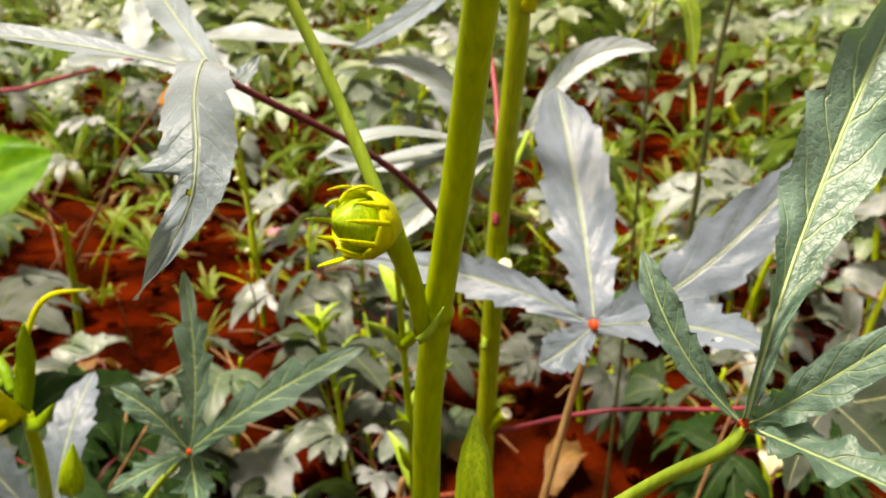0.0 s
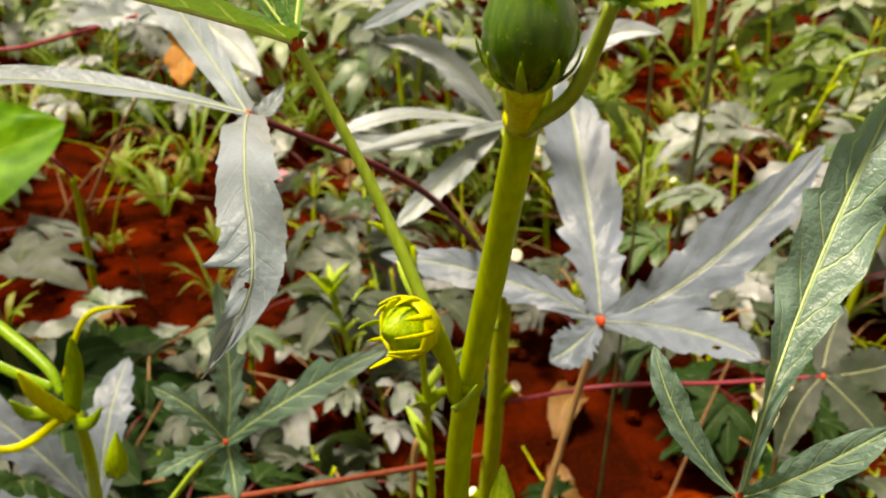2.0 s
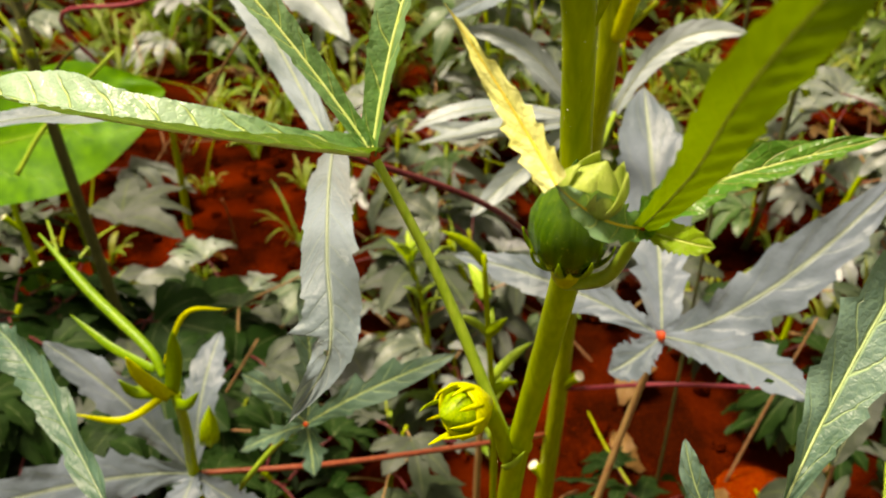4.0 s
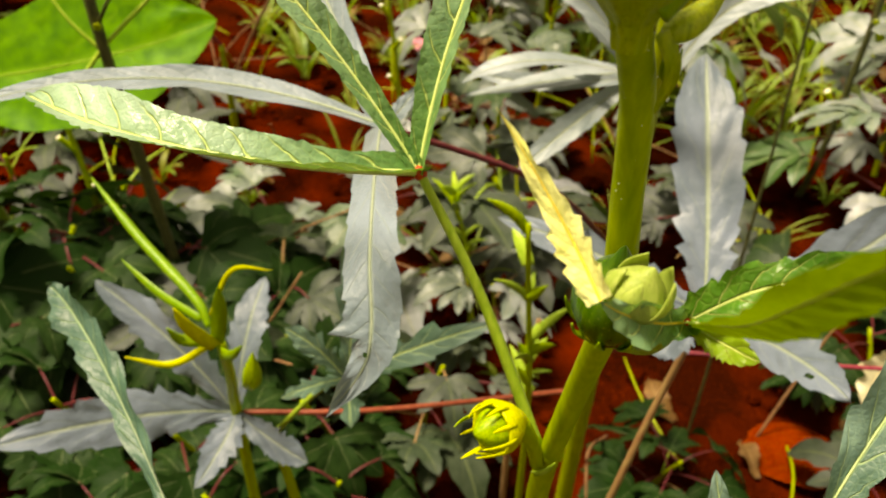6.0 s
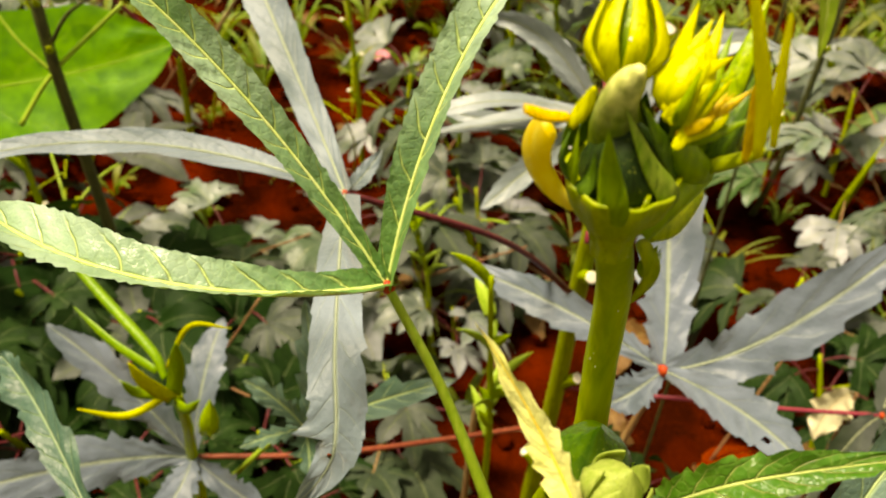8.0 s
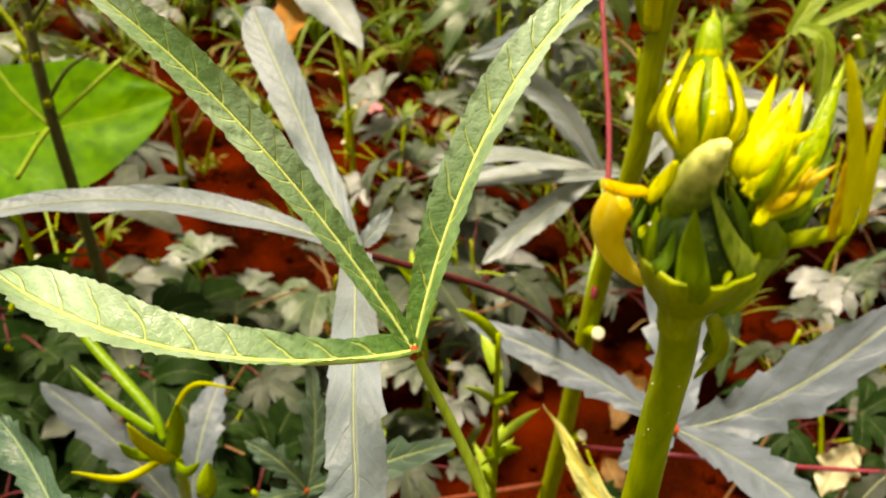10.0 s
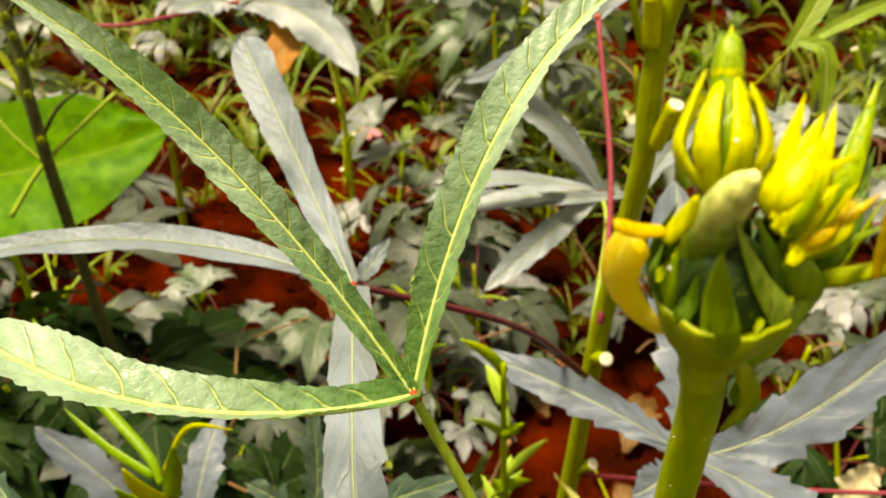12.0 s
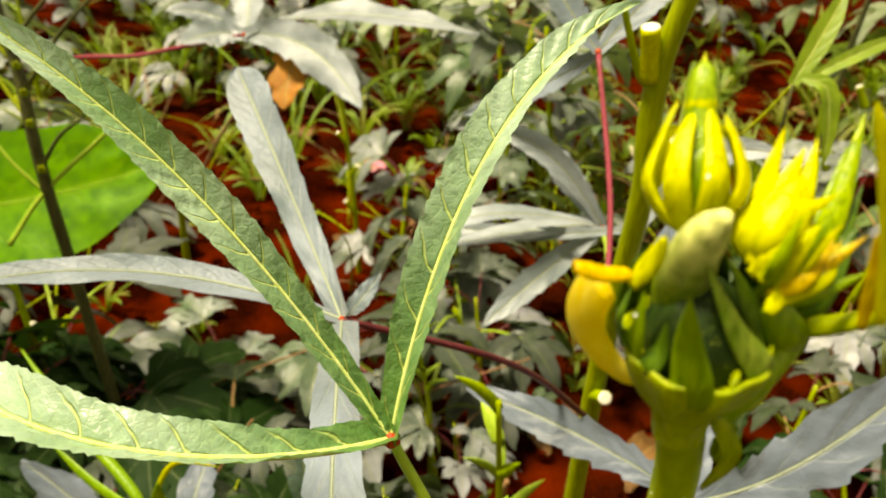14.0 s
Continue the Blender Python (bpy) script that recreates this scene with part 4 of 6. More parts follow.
flower_bud(okra, vec(CROWN["side"][1]) + Vector((-0.001, 0.003, -0.004)), (0.15, 0.0, 1), 0.010, 0.0022, BUD_GREEN, BUD_GREEN, 5, 0.9, 0.05, 0.5, "tiny green side bud", 9)


def petal_data(line, width, n0, flat=0.4, steps=18, sides=12, blunt=0.0, root=0.55, peak=0.38, power=1.5):
    """A fleshy bract of flattened round section; blunt: how wide its end stays."""
    verts, faces = [], []
    for i in range(steps + 1):
        s = i / steps
        p = line(s)
        t = (line(min(s + 0.02, 1)) - line(max(s - 0.02, 0))).normalized()
        side = t.cross(vec(n0)).normalized()
        n = side.cross(t)
        grow = root + (1 - root) * math.sin(0.5 * math.pi * min(1.0, s / peak))
        shrink = 1.0 if s < peak else (1 - (1 - blunt) * ((s - peak) / (1 - peak)) ** power)
        if s > 0.9:
            shrink *= math.sqrt(max(0.0, 1 - ((s - 0.9) / 0.1) ** 2))
        w = 0.5 * width * grow * shrink + 0.00004
        for j in range(sides):
            ang = 2 * math.pi * j / sides
            keel = 1 + 0.25 * max(0.0, math.sin(ang)) ** 3
            verts.append(p + side * w * math.cos(ang) + n * w * flat * keel * math.sin(ang))
    for i in range(steps):
        for j in range(sides):
            k = (j + 1) % sides
            faces.append((i * sides + j, i * sides + k, (i + 1) * sides + k, (i + 1) * sides + j))
    faces.append(tuple(range(sides - 1, -1, -1)))
    return verts, faces


def fleshy_bract(line, width, mat, parent, label="", n0=(0, -1, 0.25), **shape):
    v, f = petal_data(line, width, n0, **shape)
    return mesh_part("bract", v, f, mat, parent, label)


def toward(a, b):
    return vec(b) - vec(a)


def open_bud(base, tip, r, profile, mat, label, sides=24, ridge=0.05):
    """The closed heart of a bud: a turned, ribbed body; profile in parts of its length and radius."""
    axis = toward(base, tip)
    v, f = lathe_data(base, axis, [(h * axis.length, k * r) for h, k in profile], sides, ridge, 5)
    return mesh_part("flower_bud", v, f, mat, okra, label)


crown_n = Vector((-0.06, -0.15, 1)).normalized()
crown_at = vec(CROWN["base"])


def off_axis(p):
    """The way out from the cup's axis."""
    d = vec(p) - crown_at
    return (d - crown_n * d.dot(crown_n)).normalized()


# crown of buds: a cup that swells from the stem's end, its rim drawn out into pointed bracts round a horn-shaped bud
v, f = lathe_data(crown_at, crown_n, [(-0.0060, 0.0048), (-0.0014, 0.0050), (0.0, 0.0058), (0.0012, 0.0057), (0.0040, 0.0072), (0.0080, 0.0097), (0.0120, 0.0115), (0.0155, 0.0126), (0.0180, 0.0130), (0.0190, 0.0128), (0.0186, 0.0121), (0.0160, 0.0110), (0.0150, 0.0001)], 72, 0.035, 9)
cup = mesh_part("cup", v, f, BUD_CUP, okra, "yellow-green cup under the crown of buds")
# heart fills the cup; its near-black green paints the shade inside
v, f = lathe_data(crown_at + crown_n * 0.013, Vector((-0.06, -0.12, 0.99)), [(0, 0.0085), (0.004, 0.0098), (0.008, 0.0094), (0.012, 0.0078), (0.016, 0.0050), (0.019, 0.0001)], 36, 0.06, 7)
mesh_part("bud_heart", v, f, BUD_SHADED, cup, "dark green heart in the cup, with the cup's shade in its colour")
for root, half, tip, width, tone in CUP_BRACTS:
    low = crown_at + crown_n * 0.0125 + off_axis(root) * 0.0106
    rim = crown_at + crown_n * 0.0185 + off_axis(root) * 0.0121
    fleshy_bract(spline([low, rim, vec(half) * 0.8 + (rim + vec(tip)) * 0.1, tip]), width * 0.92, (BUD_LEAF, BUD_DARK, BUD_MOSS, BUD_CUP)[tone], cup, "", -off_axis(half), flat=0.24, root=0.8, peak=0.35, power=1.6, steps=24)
# back bracts in the dark tone, to paint the cup's shaded inside
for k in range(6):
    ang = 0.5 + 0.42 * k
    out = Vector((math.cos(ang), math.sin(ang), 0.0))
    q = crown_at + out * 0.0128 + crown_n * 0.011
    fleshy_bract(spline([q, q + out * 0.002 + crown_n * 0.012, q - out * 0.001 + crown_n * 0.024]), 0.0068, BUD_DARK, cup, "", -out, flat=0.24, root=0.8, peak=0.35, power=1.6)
horn_line = spline(CROWN["horn"])
v, f = tube_data(horn_line, [0.0058, 0.0062, 0.0061, 0.0058, 0.0054, 0.0049, 0.0044, 0.0040, 0.0036, 0.0028, 0.0010], 44, 24, 0.10)
crown_bud = mesh_part("flower_bud", v, f, BUD_HORN, okra, "dark green horn-shaped bud with a pale blunt tip", [(0.5, (i // 24) / 44) for i in range(len(v))])
v, f = petal_data(spline(CROWN["petal"]), 0.0094, off_axis(CROWN["petal"][2]) + Vector((0.1, -1.2, 0.5)), 0.30, 30, 16, 0.25, 0.75)
petal = mesh_part("petal", v, f, PETAL_GOLD, okra, "broad golden petal curled round the cup")
v, f = petal_data(spline(CROWN["roll"]), 0.0034, (-0.1, -0.5, 0.9), 0.45, blunt=0.7, root=0.7)
mesh_part("petal_edge", v, f, BRACT_GOLD, petal, "rolled golden petal edge")
fleshy_bract(spline(CROWN["tip"]), 0.0036, BUD_YELLOW, crown_bud, "yellow-green bract beside the horn", (0, -0.6, 0.8), flat=0.35, blunt=0.3)

# the pointed bud behind
bud_b = open_bud(CROWN["b"], CROWN["b_tip"], CROWN["b_r"], [(0.0, 0.14), (0.08, 0.40), (0.22, 0.58), (0.38, 0.56), (0.52, 0.40), (0.60, 0.33), (0.70, 0.31), (0.80, 0.31), (0.88, 0.27), (0.94, 0.20), (0.98, 0.09), (1.0, 0.02)], BUD_LEAF, "lemon green bud with a knob-shaped tip")
b_axis = toward(CROWN["b"], CROWN["b_tip"])
b_n = b_axis.normalized()
b_x = b_n.cross(Vector((0.2, 0.9, 0.35))).normalized()
b_y = b_n.cross(b_x)
b_rng = random.Random(14)
for k in range(8):
    ang = 2 * math.pi * (k + 0.6 + 0.25 * b_rng.random()) / 8
    out = math.cos(ang) * b_x + math.sin(ang) * b_y
    end = b_rng.uniform(0.60, 0.82)
    q, r, h = vec(CROWN["b"]), CROWN["b_r"], b_axis.length
    arc = spline([q + out * r * 0.12 - b_n * h * 0.04, q + out * r * 0.56 + b_n * h * 0.07, q + out * r * 0.86 + b_n * h * 0.25, q + out * r * 0.72 + b_n * h * 0.47, q + out * r * b_rng.uniform(0.34, 0.46) + b_n * h * end])
    fleshy_bract(arc, r * b_rng.uniform(0.46, 0.60), b_rng.choice([BUD_YELLOW, BUD_YELLOW, BUD_LEMON]), bud_b, "", -out, flat=0.34, blunt=0.35, root=0.5, peak=0.45, steps=24)

v, f = lathe_data(vec(CROWN["b"]) + b_n * h * 0.62, b_axis, [(0.0, 0.0001), (0.0004, r * 0.30), (h * 0.10, r * 0.315), (h * 0.17, r * 0.30), (h * 0.24, r * 0.25), (h * 0.30, r * 0.17), (h * 0.35, r * 0.08), (h * 0.39, r * 0.03), (h * 0.42, 0.0001)], 20, 0.05, 5)
mesh_part("bud_tip", v, f, BUD_YELLOW, bud_b, "yellow-green pointed bud tip")

# two fan-shaped buds beside it
fan = [(0.0, 0.25), (0.10, 0.72), (0.28, 0.95), (0.5, 0.80), (0.75, 0.50), (0.92, 0.22), (1.0, 0.02)]
bud_c = open_bud(CROWN["c"], CROWN["c_tip"], CROWN["c_r"], fan, BUD_YELLOW, "bright yellow bud with a fan of pointed bracts")
for root, half, tip, width, tone in C_BRACTS:
    fleshy_bract(spline([root, half, tip]), width * 0.85, (BUD_LEMON, BUD_AMBER, BUD_YELLOW)[tone], bud_c, "", (-0.2, -0.9, 0.35), flat=0.20, blunt=0.02)
c_rng = random.Random(31)
c_low = vec(CROWN["c"]) + Vector((0.0025, 0.0, -0.006))
for k in range(9):
    u = k / 8
    end = c_low + Vector((0.001 + 0.0135 * u, -0.004 + 0.003 * u + c_rng.uniform(-0.002, 0.002), 0.021 - 0.010 * u + c_rng.uniform(-0.002, 0.003)))
    half = (c_low + end) / 2 + Vector((-0.0012, -0.0035, 0.0))
    fleshy_bract(spline([c_low, half, end]), 0.0030, (BUD_GREEN, BUD_YELLOW, BUD_YELLOW, BUD_LEAF, BUD_YELLOW, BUD_AMBER, BUD_GREEN, BUD_AMBER, BUD_LEAF)[k], bud_c, "", (-0.2, -0.9, 0.35), flat=0.35, blunt=0.05)
bud_d = open_bud(CROWN["d"], CROWN["d_tip"], CROWN["d_r"], fan, BUD_DARK, "green bud leaning outwards with narrow bracts")
for root, half, tip, width, tone in D_BRACTS:
    fleshy_bract(spline([root, half, tip]), width, (BUD_GREEN, BUD_LEAF, BUD_DARK)[tone], bud_d, "", (-0.2, -0.9, 0.35), flat=0.32, blunt=0.02)
tube("bud_stalk", spline(CROWN["stalk"]), [0.0050, 0.0046, 0.0044], BUD_LEAF, okra, "", 12, 16)
tube("bud_stalk", spline([crown_at + Vector((0.002, 0.006, 0.006)), (crown_at + vec(CROWN["b"])) / 2 + Vector((0.004, 0.010, 0)), CROWN["b"]]), [0.0036, 0.0030, 0.0026], STEM_GREEN, okra, "", 10, 14)
tube("bud_stalk", spline([CROWN["stalk"][2], (vec(CROWN["stalk"][2]) + c_low) / 2 + Vector((0.001, -0.003, 0)), c_low]), [0.0044, 0.0038, 0.0034], BUD_LEAF, okra, "", 10, 14)
fleshy_bract(spline(CROWN["swell"]), 0.0085, BUD_CUP, okra, "swollen yellow-green base of a side bud", (0, -0.6, 0.8), flat=0.75, blunt=0.3, root=0.6)
fleshy_bract(spline(CROWN["arm"]), 0.0046, BUD_CUP, bud_d, "", (0, -0.6, 0.8), flat=0.5, blunt=0.7)
for key, width in (("strap", 0.0023), ("strap_b", 0.0032), ("strap_c", 0.0022)):
    fleshy_bract(spline(CROWN[key]), width, BRACT_GOLD if key == "strap" else BUD_LEMON, bud_d, "upright golden bract", (-0.4, -0.9, 0.2), flat=0.3, blunt=0.35)
dew(okra, [(0.0303, 0.2948, 1.1511), (0.041, 0.2955, 1.138), (0.0384, 0.3065, 1.1713)], 0.0004)
rng = random.Random(2)
spots = []
for k in range(14):
    s = rng.uniform(0.55, 0.97)
    q = stem_line(s)
    ang = rng.uniform(math.pi, 2 * math.pi)
    spots.append(q + Vector((math.cos(ang), math.sin(ang), 0)) * 0.0054)
dew(okra, spots, 0.00015)

# ---- the second okra plant behind ----
okra_b = empty("okra_plant", (0.075, 0.93, 0.0), "tall okra plant with cut leaf stalks and grey-green leaves", "okra plant")
stem_b = spline([(0.075, 0.93, -0.02), (0.076, 0.90, 0.30), *reversed(STEM_TWO), (0.115, 0.79, 1.24)])
tube("stem", stem_b, [0.0125, 0.0115, 0.0105, 0.010, 0.0098, 0.0096, 0.0092, 0.0085, 0.008], STEM_OLIVE, okra_b, "ridged olive green stem", 60, 16, 0.05)
for root, end in STUBS:
    cut_stub(okra_b, root, end, 0.0070, BUD_YELLOW if end[2] > 0.9 else STEM_GREEN)
tube("side_stalk", spline([(0.070, 0.803, 1.036), (0.0614, 0.80, 1.0433), (0.052, 0.795, 1.066), (0.040, 0.79, 1.098)]), [0.0036, 0.0034, 0.0030, 0.0026], STEM_GREEN, okra_b, "", 14, 10)
tube("side_stalk", spline([(0.086, 0.805, 0.956), (0.098, 0.80, 0.970), (0.1167, 0.80, 0.9918)]), [0.0034, 0.0028, 0.0024], STEM_OLIVE, okra_b, "", 12, 10)
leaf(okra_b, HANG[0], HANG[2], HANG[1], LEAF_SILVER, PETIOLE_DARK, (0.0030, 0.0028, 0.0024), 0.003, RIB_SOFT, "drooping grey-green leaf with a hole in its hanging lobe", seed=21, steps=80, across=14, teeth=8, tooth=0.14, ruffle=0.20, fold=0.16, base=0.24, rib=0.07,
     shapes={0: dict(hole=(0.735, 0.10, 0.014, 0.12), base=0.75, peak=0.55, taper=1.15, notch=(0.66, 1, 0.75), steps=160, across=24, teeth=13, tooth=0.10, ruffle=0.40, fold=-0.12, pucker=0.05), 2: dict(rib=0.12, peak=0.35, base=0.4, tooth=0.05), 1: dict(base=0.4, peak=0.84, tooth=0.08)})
leaf(okra_b, MID[0], MID[2], MID[1], LEAF_PALE, PETIOLE_BROWN, (0.0050, 0.0044, 0.0040, 0.0036, 0.0032), 0.0075, RIB_SOFT, "large okra leaf with five deep lobes and silvery painted sheen", seed=25, steps=100, across=16, teeth=8, tooth=0.22, ruffle=0.18, fold=0.14, base=0.28, rib=0.045, pucker=0.045,
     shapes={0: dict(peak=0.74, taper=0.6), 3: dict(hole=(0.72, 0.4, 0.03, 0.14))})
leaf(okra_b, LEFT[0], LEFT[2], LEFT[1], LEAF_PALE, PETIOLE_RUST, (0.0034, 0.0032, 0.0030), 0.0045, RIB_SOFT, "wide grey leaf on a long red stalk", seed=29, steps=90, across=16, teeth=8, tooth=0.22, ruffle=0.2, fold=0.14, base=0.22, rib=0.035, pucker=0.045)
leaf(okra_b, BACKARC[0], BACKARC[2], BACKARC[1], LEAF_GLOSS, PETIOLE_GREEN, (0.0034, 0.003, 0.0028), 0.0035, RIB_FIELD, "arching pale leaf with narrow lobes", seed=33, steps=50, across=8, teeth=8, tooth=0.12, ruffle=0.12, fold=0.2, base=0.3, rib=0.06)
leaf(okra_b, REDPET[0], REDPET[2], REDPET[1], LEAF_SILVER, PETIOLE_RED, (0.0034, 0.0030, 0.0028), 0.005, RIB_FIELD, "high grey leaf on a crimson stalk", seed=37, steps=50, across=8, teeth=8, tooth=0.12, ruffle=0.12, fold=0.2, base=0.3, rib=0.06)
leaf(okra_b, ARC2[0], ARC2[2], ARC2[1], LEAF_GLOSS, PETIOLE_GREEN, (0.0034, 0.003, 0.0028), 0.0035, RIB_FIELD, "arching leaf with silvery painted sky sheen", seed=39, steps=50, across=8, teeth=8, tooth=0.12, ruffle=0.12, fold=0.3, base=0.35, rib=0.06)

leaf(okra_b, REDR[0], REDR[2], REDR[1], LEAF_LOW_SHADED, PETIOLE_RED, (0.0026, 0.0025, 0.0024), 0.005, RIB_FIELD, "grey leaf on a long pinkish red stalk", seed=40, steps=50, across=8, teeth=7, tooth=0.2, ruffle=0.12, fold=0.2, base=0.3, rib=0.06)

# ---- young shoots on the near side ----
def slender_shoot(foot, top, seed):
    """A slender upright shoot with narrow leaves and a few tiny buds."""
    rng = random.Random(seed)
    plant = empty("okra_shoot", (foot[0], foot[1], 0.0), "slender yellow-green shoot with narrow leaves", "okra shoot", "slender shoots")
    line = spline([(foot[0], foot[1], -0.02), ((foot[0] + top[0]) / 2 + 0.01, (foot[1] + top[1]) / 2, top[2] * 0.55), top])
    tube("stem", line, [0.0050, 0.0042, 0.0026], STEM_GREEN, plant, "", 24, 8, 0.05)
    for k in range(10):
        s = rng.uniform(0.55, 1.0)
        az = rng.uniform(0, 6.28)
        q = line(s)
        L = rng.uniform(0.03, 0.07)
        d = Vector((math.cos(az) * 0.6, math.sin(az) * 0.6, 0.75))
        lv, lf = bract_data(bezier(q, q + d * L * 0.55, q + d * L + Vector((math.cos(az), math.sin(az), -0.3)) * L * 0.2), rng.uniform(0.009, 0.016), lambda s: Vector((0.1, -0.9, 0.4)), 0.0008)
        mesh_part("leaf", lv, lf, rng.choice([BUD_GREEN, PETIOLE_GREEN, PETIOLE_GREEN]), plant)
    for k in range(3):
        q = line(rng.uniform(0.6, 0.95))
        flower_bud(plant, q, (rng.uniform(-0.6, 0.6), -0.3, 0.8), rng.uniform(0.025, 0.04), 0.006, BUD_GREEN, BUD_GREEN, 4, 0.5, 0.0, 0.4, "", seed + k)
    return plant


slender_shoot((-0.16, 1.36), SHOOTS[0], 301)
slender_shoot((0.01, 0.86), SHOOTS[1], 302)

shoot = empty("okra_shoot", (-0.33, 0.72, 0.0), "slender young okra shoot with narrow yellow bracts", "okra shoot")
tube("stem", spline([(-0.33, 0.72, -0.02), (-0.312, 0.672, 0.45), (-0.292, 0.64, 0.58), SHOOT[1]]), [0.008, 0.0062, 0.0054, 0.005], STEM_GREEN, shoot, "", 30, 12, 0.05)
tube("stalk", spline([(-0.2903, 0.616, 0.6694), (-0.309, 0.63, 0.6883), (-0.3853, 0.67, 0.7167), (-0.4549, 0.71, 0.7498)]), [0.0036, 0.0046, 0.0052, 0.0048, 0.0008], SHOOT_GREEN, shoot, "thick green leaf stalk", 24, 12)
for pts, w, m in (([(-0.283, 0.615, 0.6561), (-0.3287, 0.602, 0.6235), (-0.3721, 0.59, 0.6324)], 0.0085, BUD_YELLOW), ([(-0.2857, 0.615, 0.6857), (-0.2542, 0.61, 0.7497), (-0.2099, 0.6, 0.7677)], 0.0052, BUD_YELLOW),
                  ([(-0.281, 0.612, 0.6582), (-0.2685, 0.606, 0.7048), (-0.2637, 0.6, 0.7375)], 0.0180, BUD_LEAF), ([(-0.2888, 0.612, 0.6561), (-0.3138, 0.605, 0.6572), (-0.3256, 0.6, 0.6732)], 0.0140, BUD_LEAF),
                  ([(-0.300, 0.62, 0.6735), (-0.3547, 0.64, 0.6775), (-0.4039, 0.66, 0.6933)], 0.0095, SHOOT_GREEN), ([(-0.284, 0.612, 0.650), (-0.300, 0.60, 0.680), (-0.310, 0.595, 0.706)], 0.0170, BUD_YELLOW), ([(-0.282, 0.612, 0.645), (-0.262, 0.60, 0.655), (-0.246, 0.595, 0.676)], 0.0120, BUD_LEAF)):
    lv, lf = bract_data(spline(pts), w, lambda s: Vector((0.1, -0.9, 0.5)), 0.0012, 18)
    mesh_part("bract", lv, lf, m, shoot)
flower_bud(shoot, (-0.283, 0.662, 0.545), (0.12, 0.05, 1), 0.050, 0.0105, BUD_GREEN, BUD_GREEN, 6, 0.35, 0.0, 0.3, "pointed green bud", 41)

young = empty("okra_seedling", (-0.25, 0.70, 0.0), "low okra plant with grey-green five-lobed leaf", "okra plant")
tube("stem", spline([(-0.25, 0.70, -0.02), (-0.255, 0.69, 0.25), LOW[2][0]]), [0.008, 0.007, 0.0055], STEM_GREEN, young, "", 20, 12, 0.05)
leaf(young, LOW[0], LOW[2], [(m, e, w * 0.82, *r) for m, e, w, *r in LOW[1]], LEAF_BLUE, PETIOLE_GREEN, (0.0034, 0.003, 0.0028), 0.004, RIB_LIGHT, "five-lobed sage green leaf", seed=43, steps=72, across=12, teeth=4, tooth=0.5, ruffle=0.14, fold=0.15, base=0.30, rib=0.035)

side_okra = empty("okra_plant", (-0.14, 0.34, 0.0), "okra plant with one dark green lobe", "okra plant")
tube("stem", spline([(-0.14, 0.34, -0.02), (-0.145, 0.342, 0.4), NEAR[2][0]]), [0.009, 0.008, 0.005], STEM_GREEN, side_okra, "", 20, 12, 0.05)
leaf(side_okra, NEAR[0], NEAR[2], NEAR[1], LEAF_TEAL, PETIOLE_GREEN, (0.003, 0.0026, 0.0024), 0.004, RIB_SOFT, "dark blue-green leaf", seed=47, steps=90, across=12, teeth=8, tooth=0.2, ruffle=0.5, fold=0.3, base=0.4, rib=0.035, peak=0.6)

# ---- a leaf farther back on a crimson stalk ----
back_okra = empty("okra_plant", (-0.97, 1.95, 0.0), "okra plant with a wide pale leaf on a crimson stalk", "okra plant")
tube("stem", spline([(-0.97, 1.95, -0.02), (-0.96, 1.93, 0.2), TOPL[2][0]]), [0.010, 0.009, 0.006], STEM_OLIVE, back_okra, "", 16, 10, 0.05)
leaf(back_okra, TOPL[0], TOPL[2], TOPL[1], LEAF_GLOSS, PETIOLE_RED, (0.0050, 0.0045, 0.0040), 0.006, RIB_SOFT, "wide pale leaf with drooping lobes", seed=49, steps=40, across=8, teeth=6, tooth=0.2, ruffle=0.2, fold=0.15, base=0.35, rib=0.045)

# ---- broad bright leaf and dark stalk ----
broad = empty("broad_leaf_plant", (-1.2, 1.35, 0.0), "plant with a broad glossy bright green leaf", "plant")
tube("stem", spline([(-1.2, 1.35, -0.02), (-1.19, 1.25, 0.35), BROAD[0]]), [0.012, 0.010, 0.007], PETIOLE_GREEN, broad, "", 20, 12)
v, f, uv, fm = lobe_data(BROAD[0], BROAD[1], BROAD[2], BROAD[3], face=(0.1, -0.75, 0.65), fold=0.15, teeth=3, tooth=0.0, ruffle=0.04, seed=51, steps=60, across=12, base=0.2, peak=0.45, rib=0.02)
mesh_part("leaf", v, f, [LEAF_BRIGHT, PETIOLE_GREEN], broad, "broad smooth bright green leaf", uv, fm)

dark = empty("dry_stalk", (-0.71, 1.22, 0.0), "dark olive stalk with thin side twigs", "stalk")
dark_line = spline([(-0.71, 1.22, -0.02), *reversed(DARK_STALK), (-0.80, 1.19, 1.15)])
tube("stem", dark_line, [0.011, 0.0095, 0.0090, 0.0085, 0.008, 0.0075], STEM_DARK, dark, "", 40, 12, 0.08)
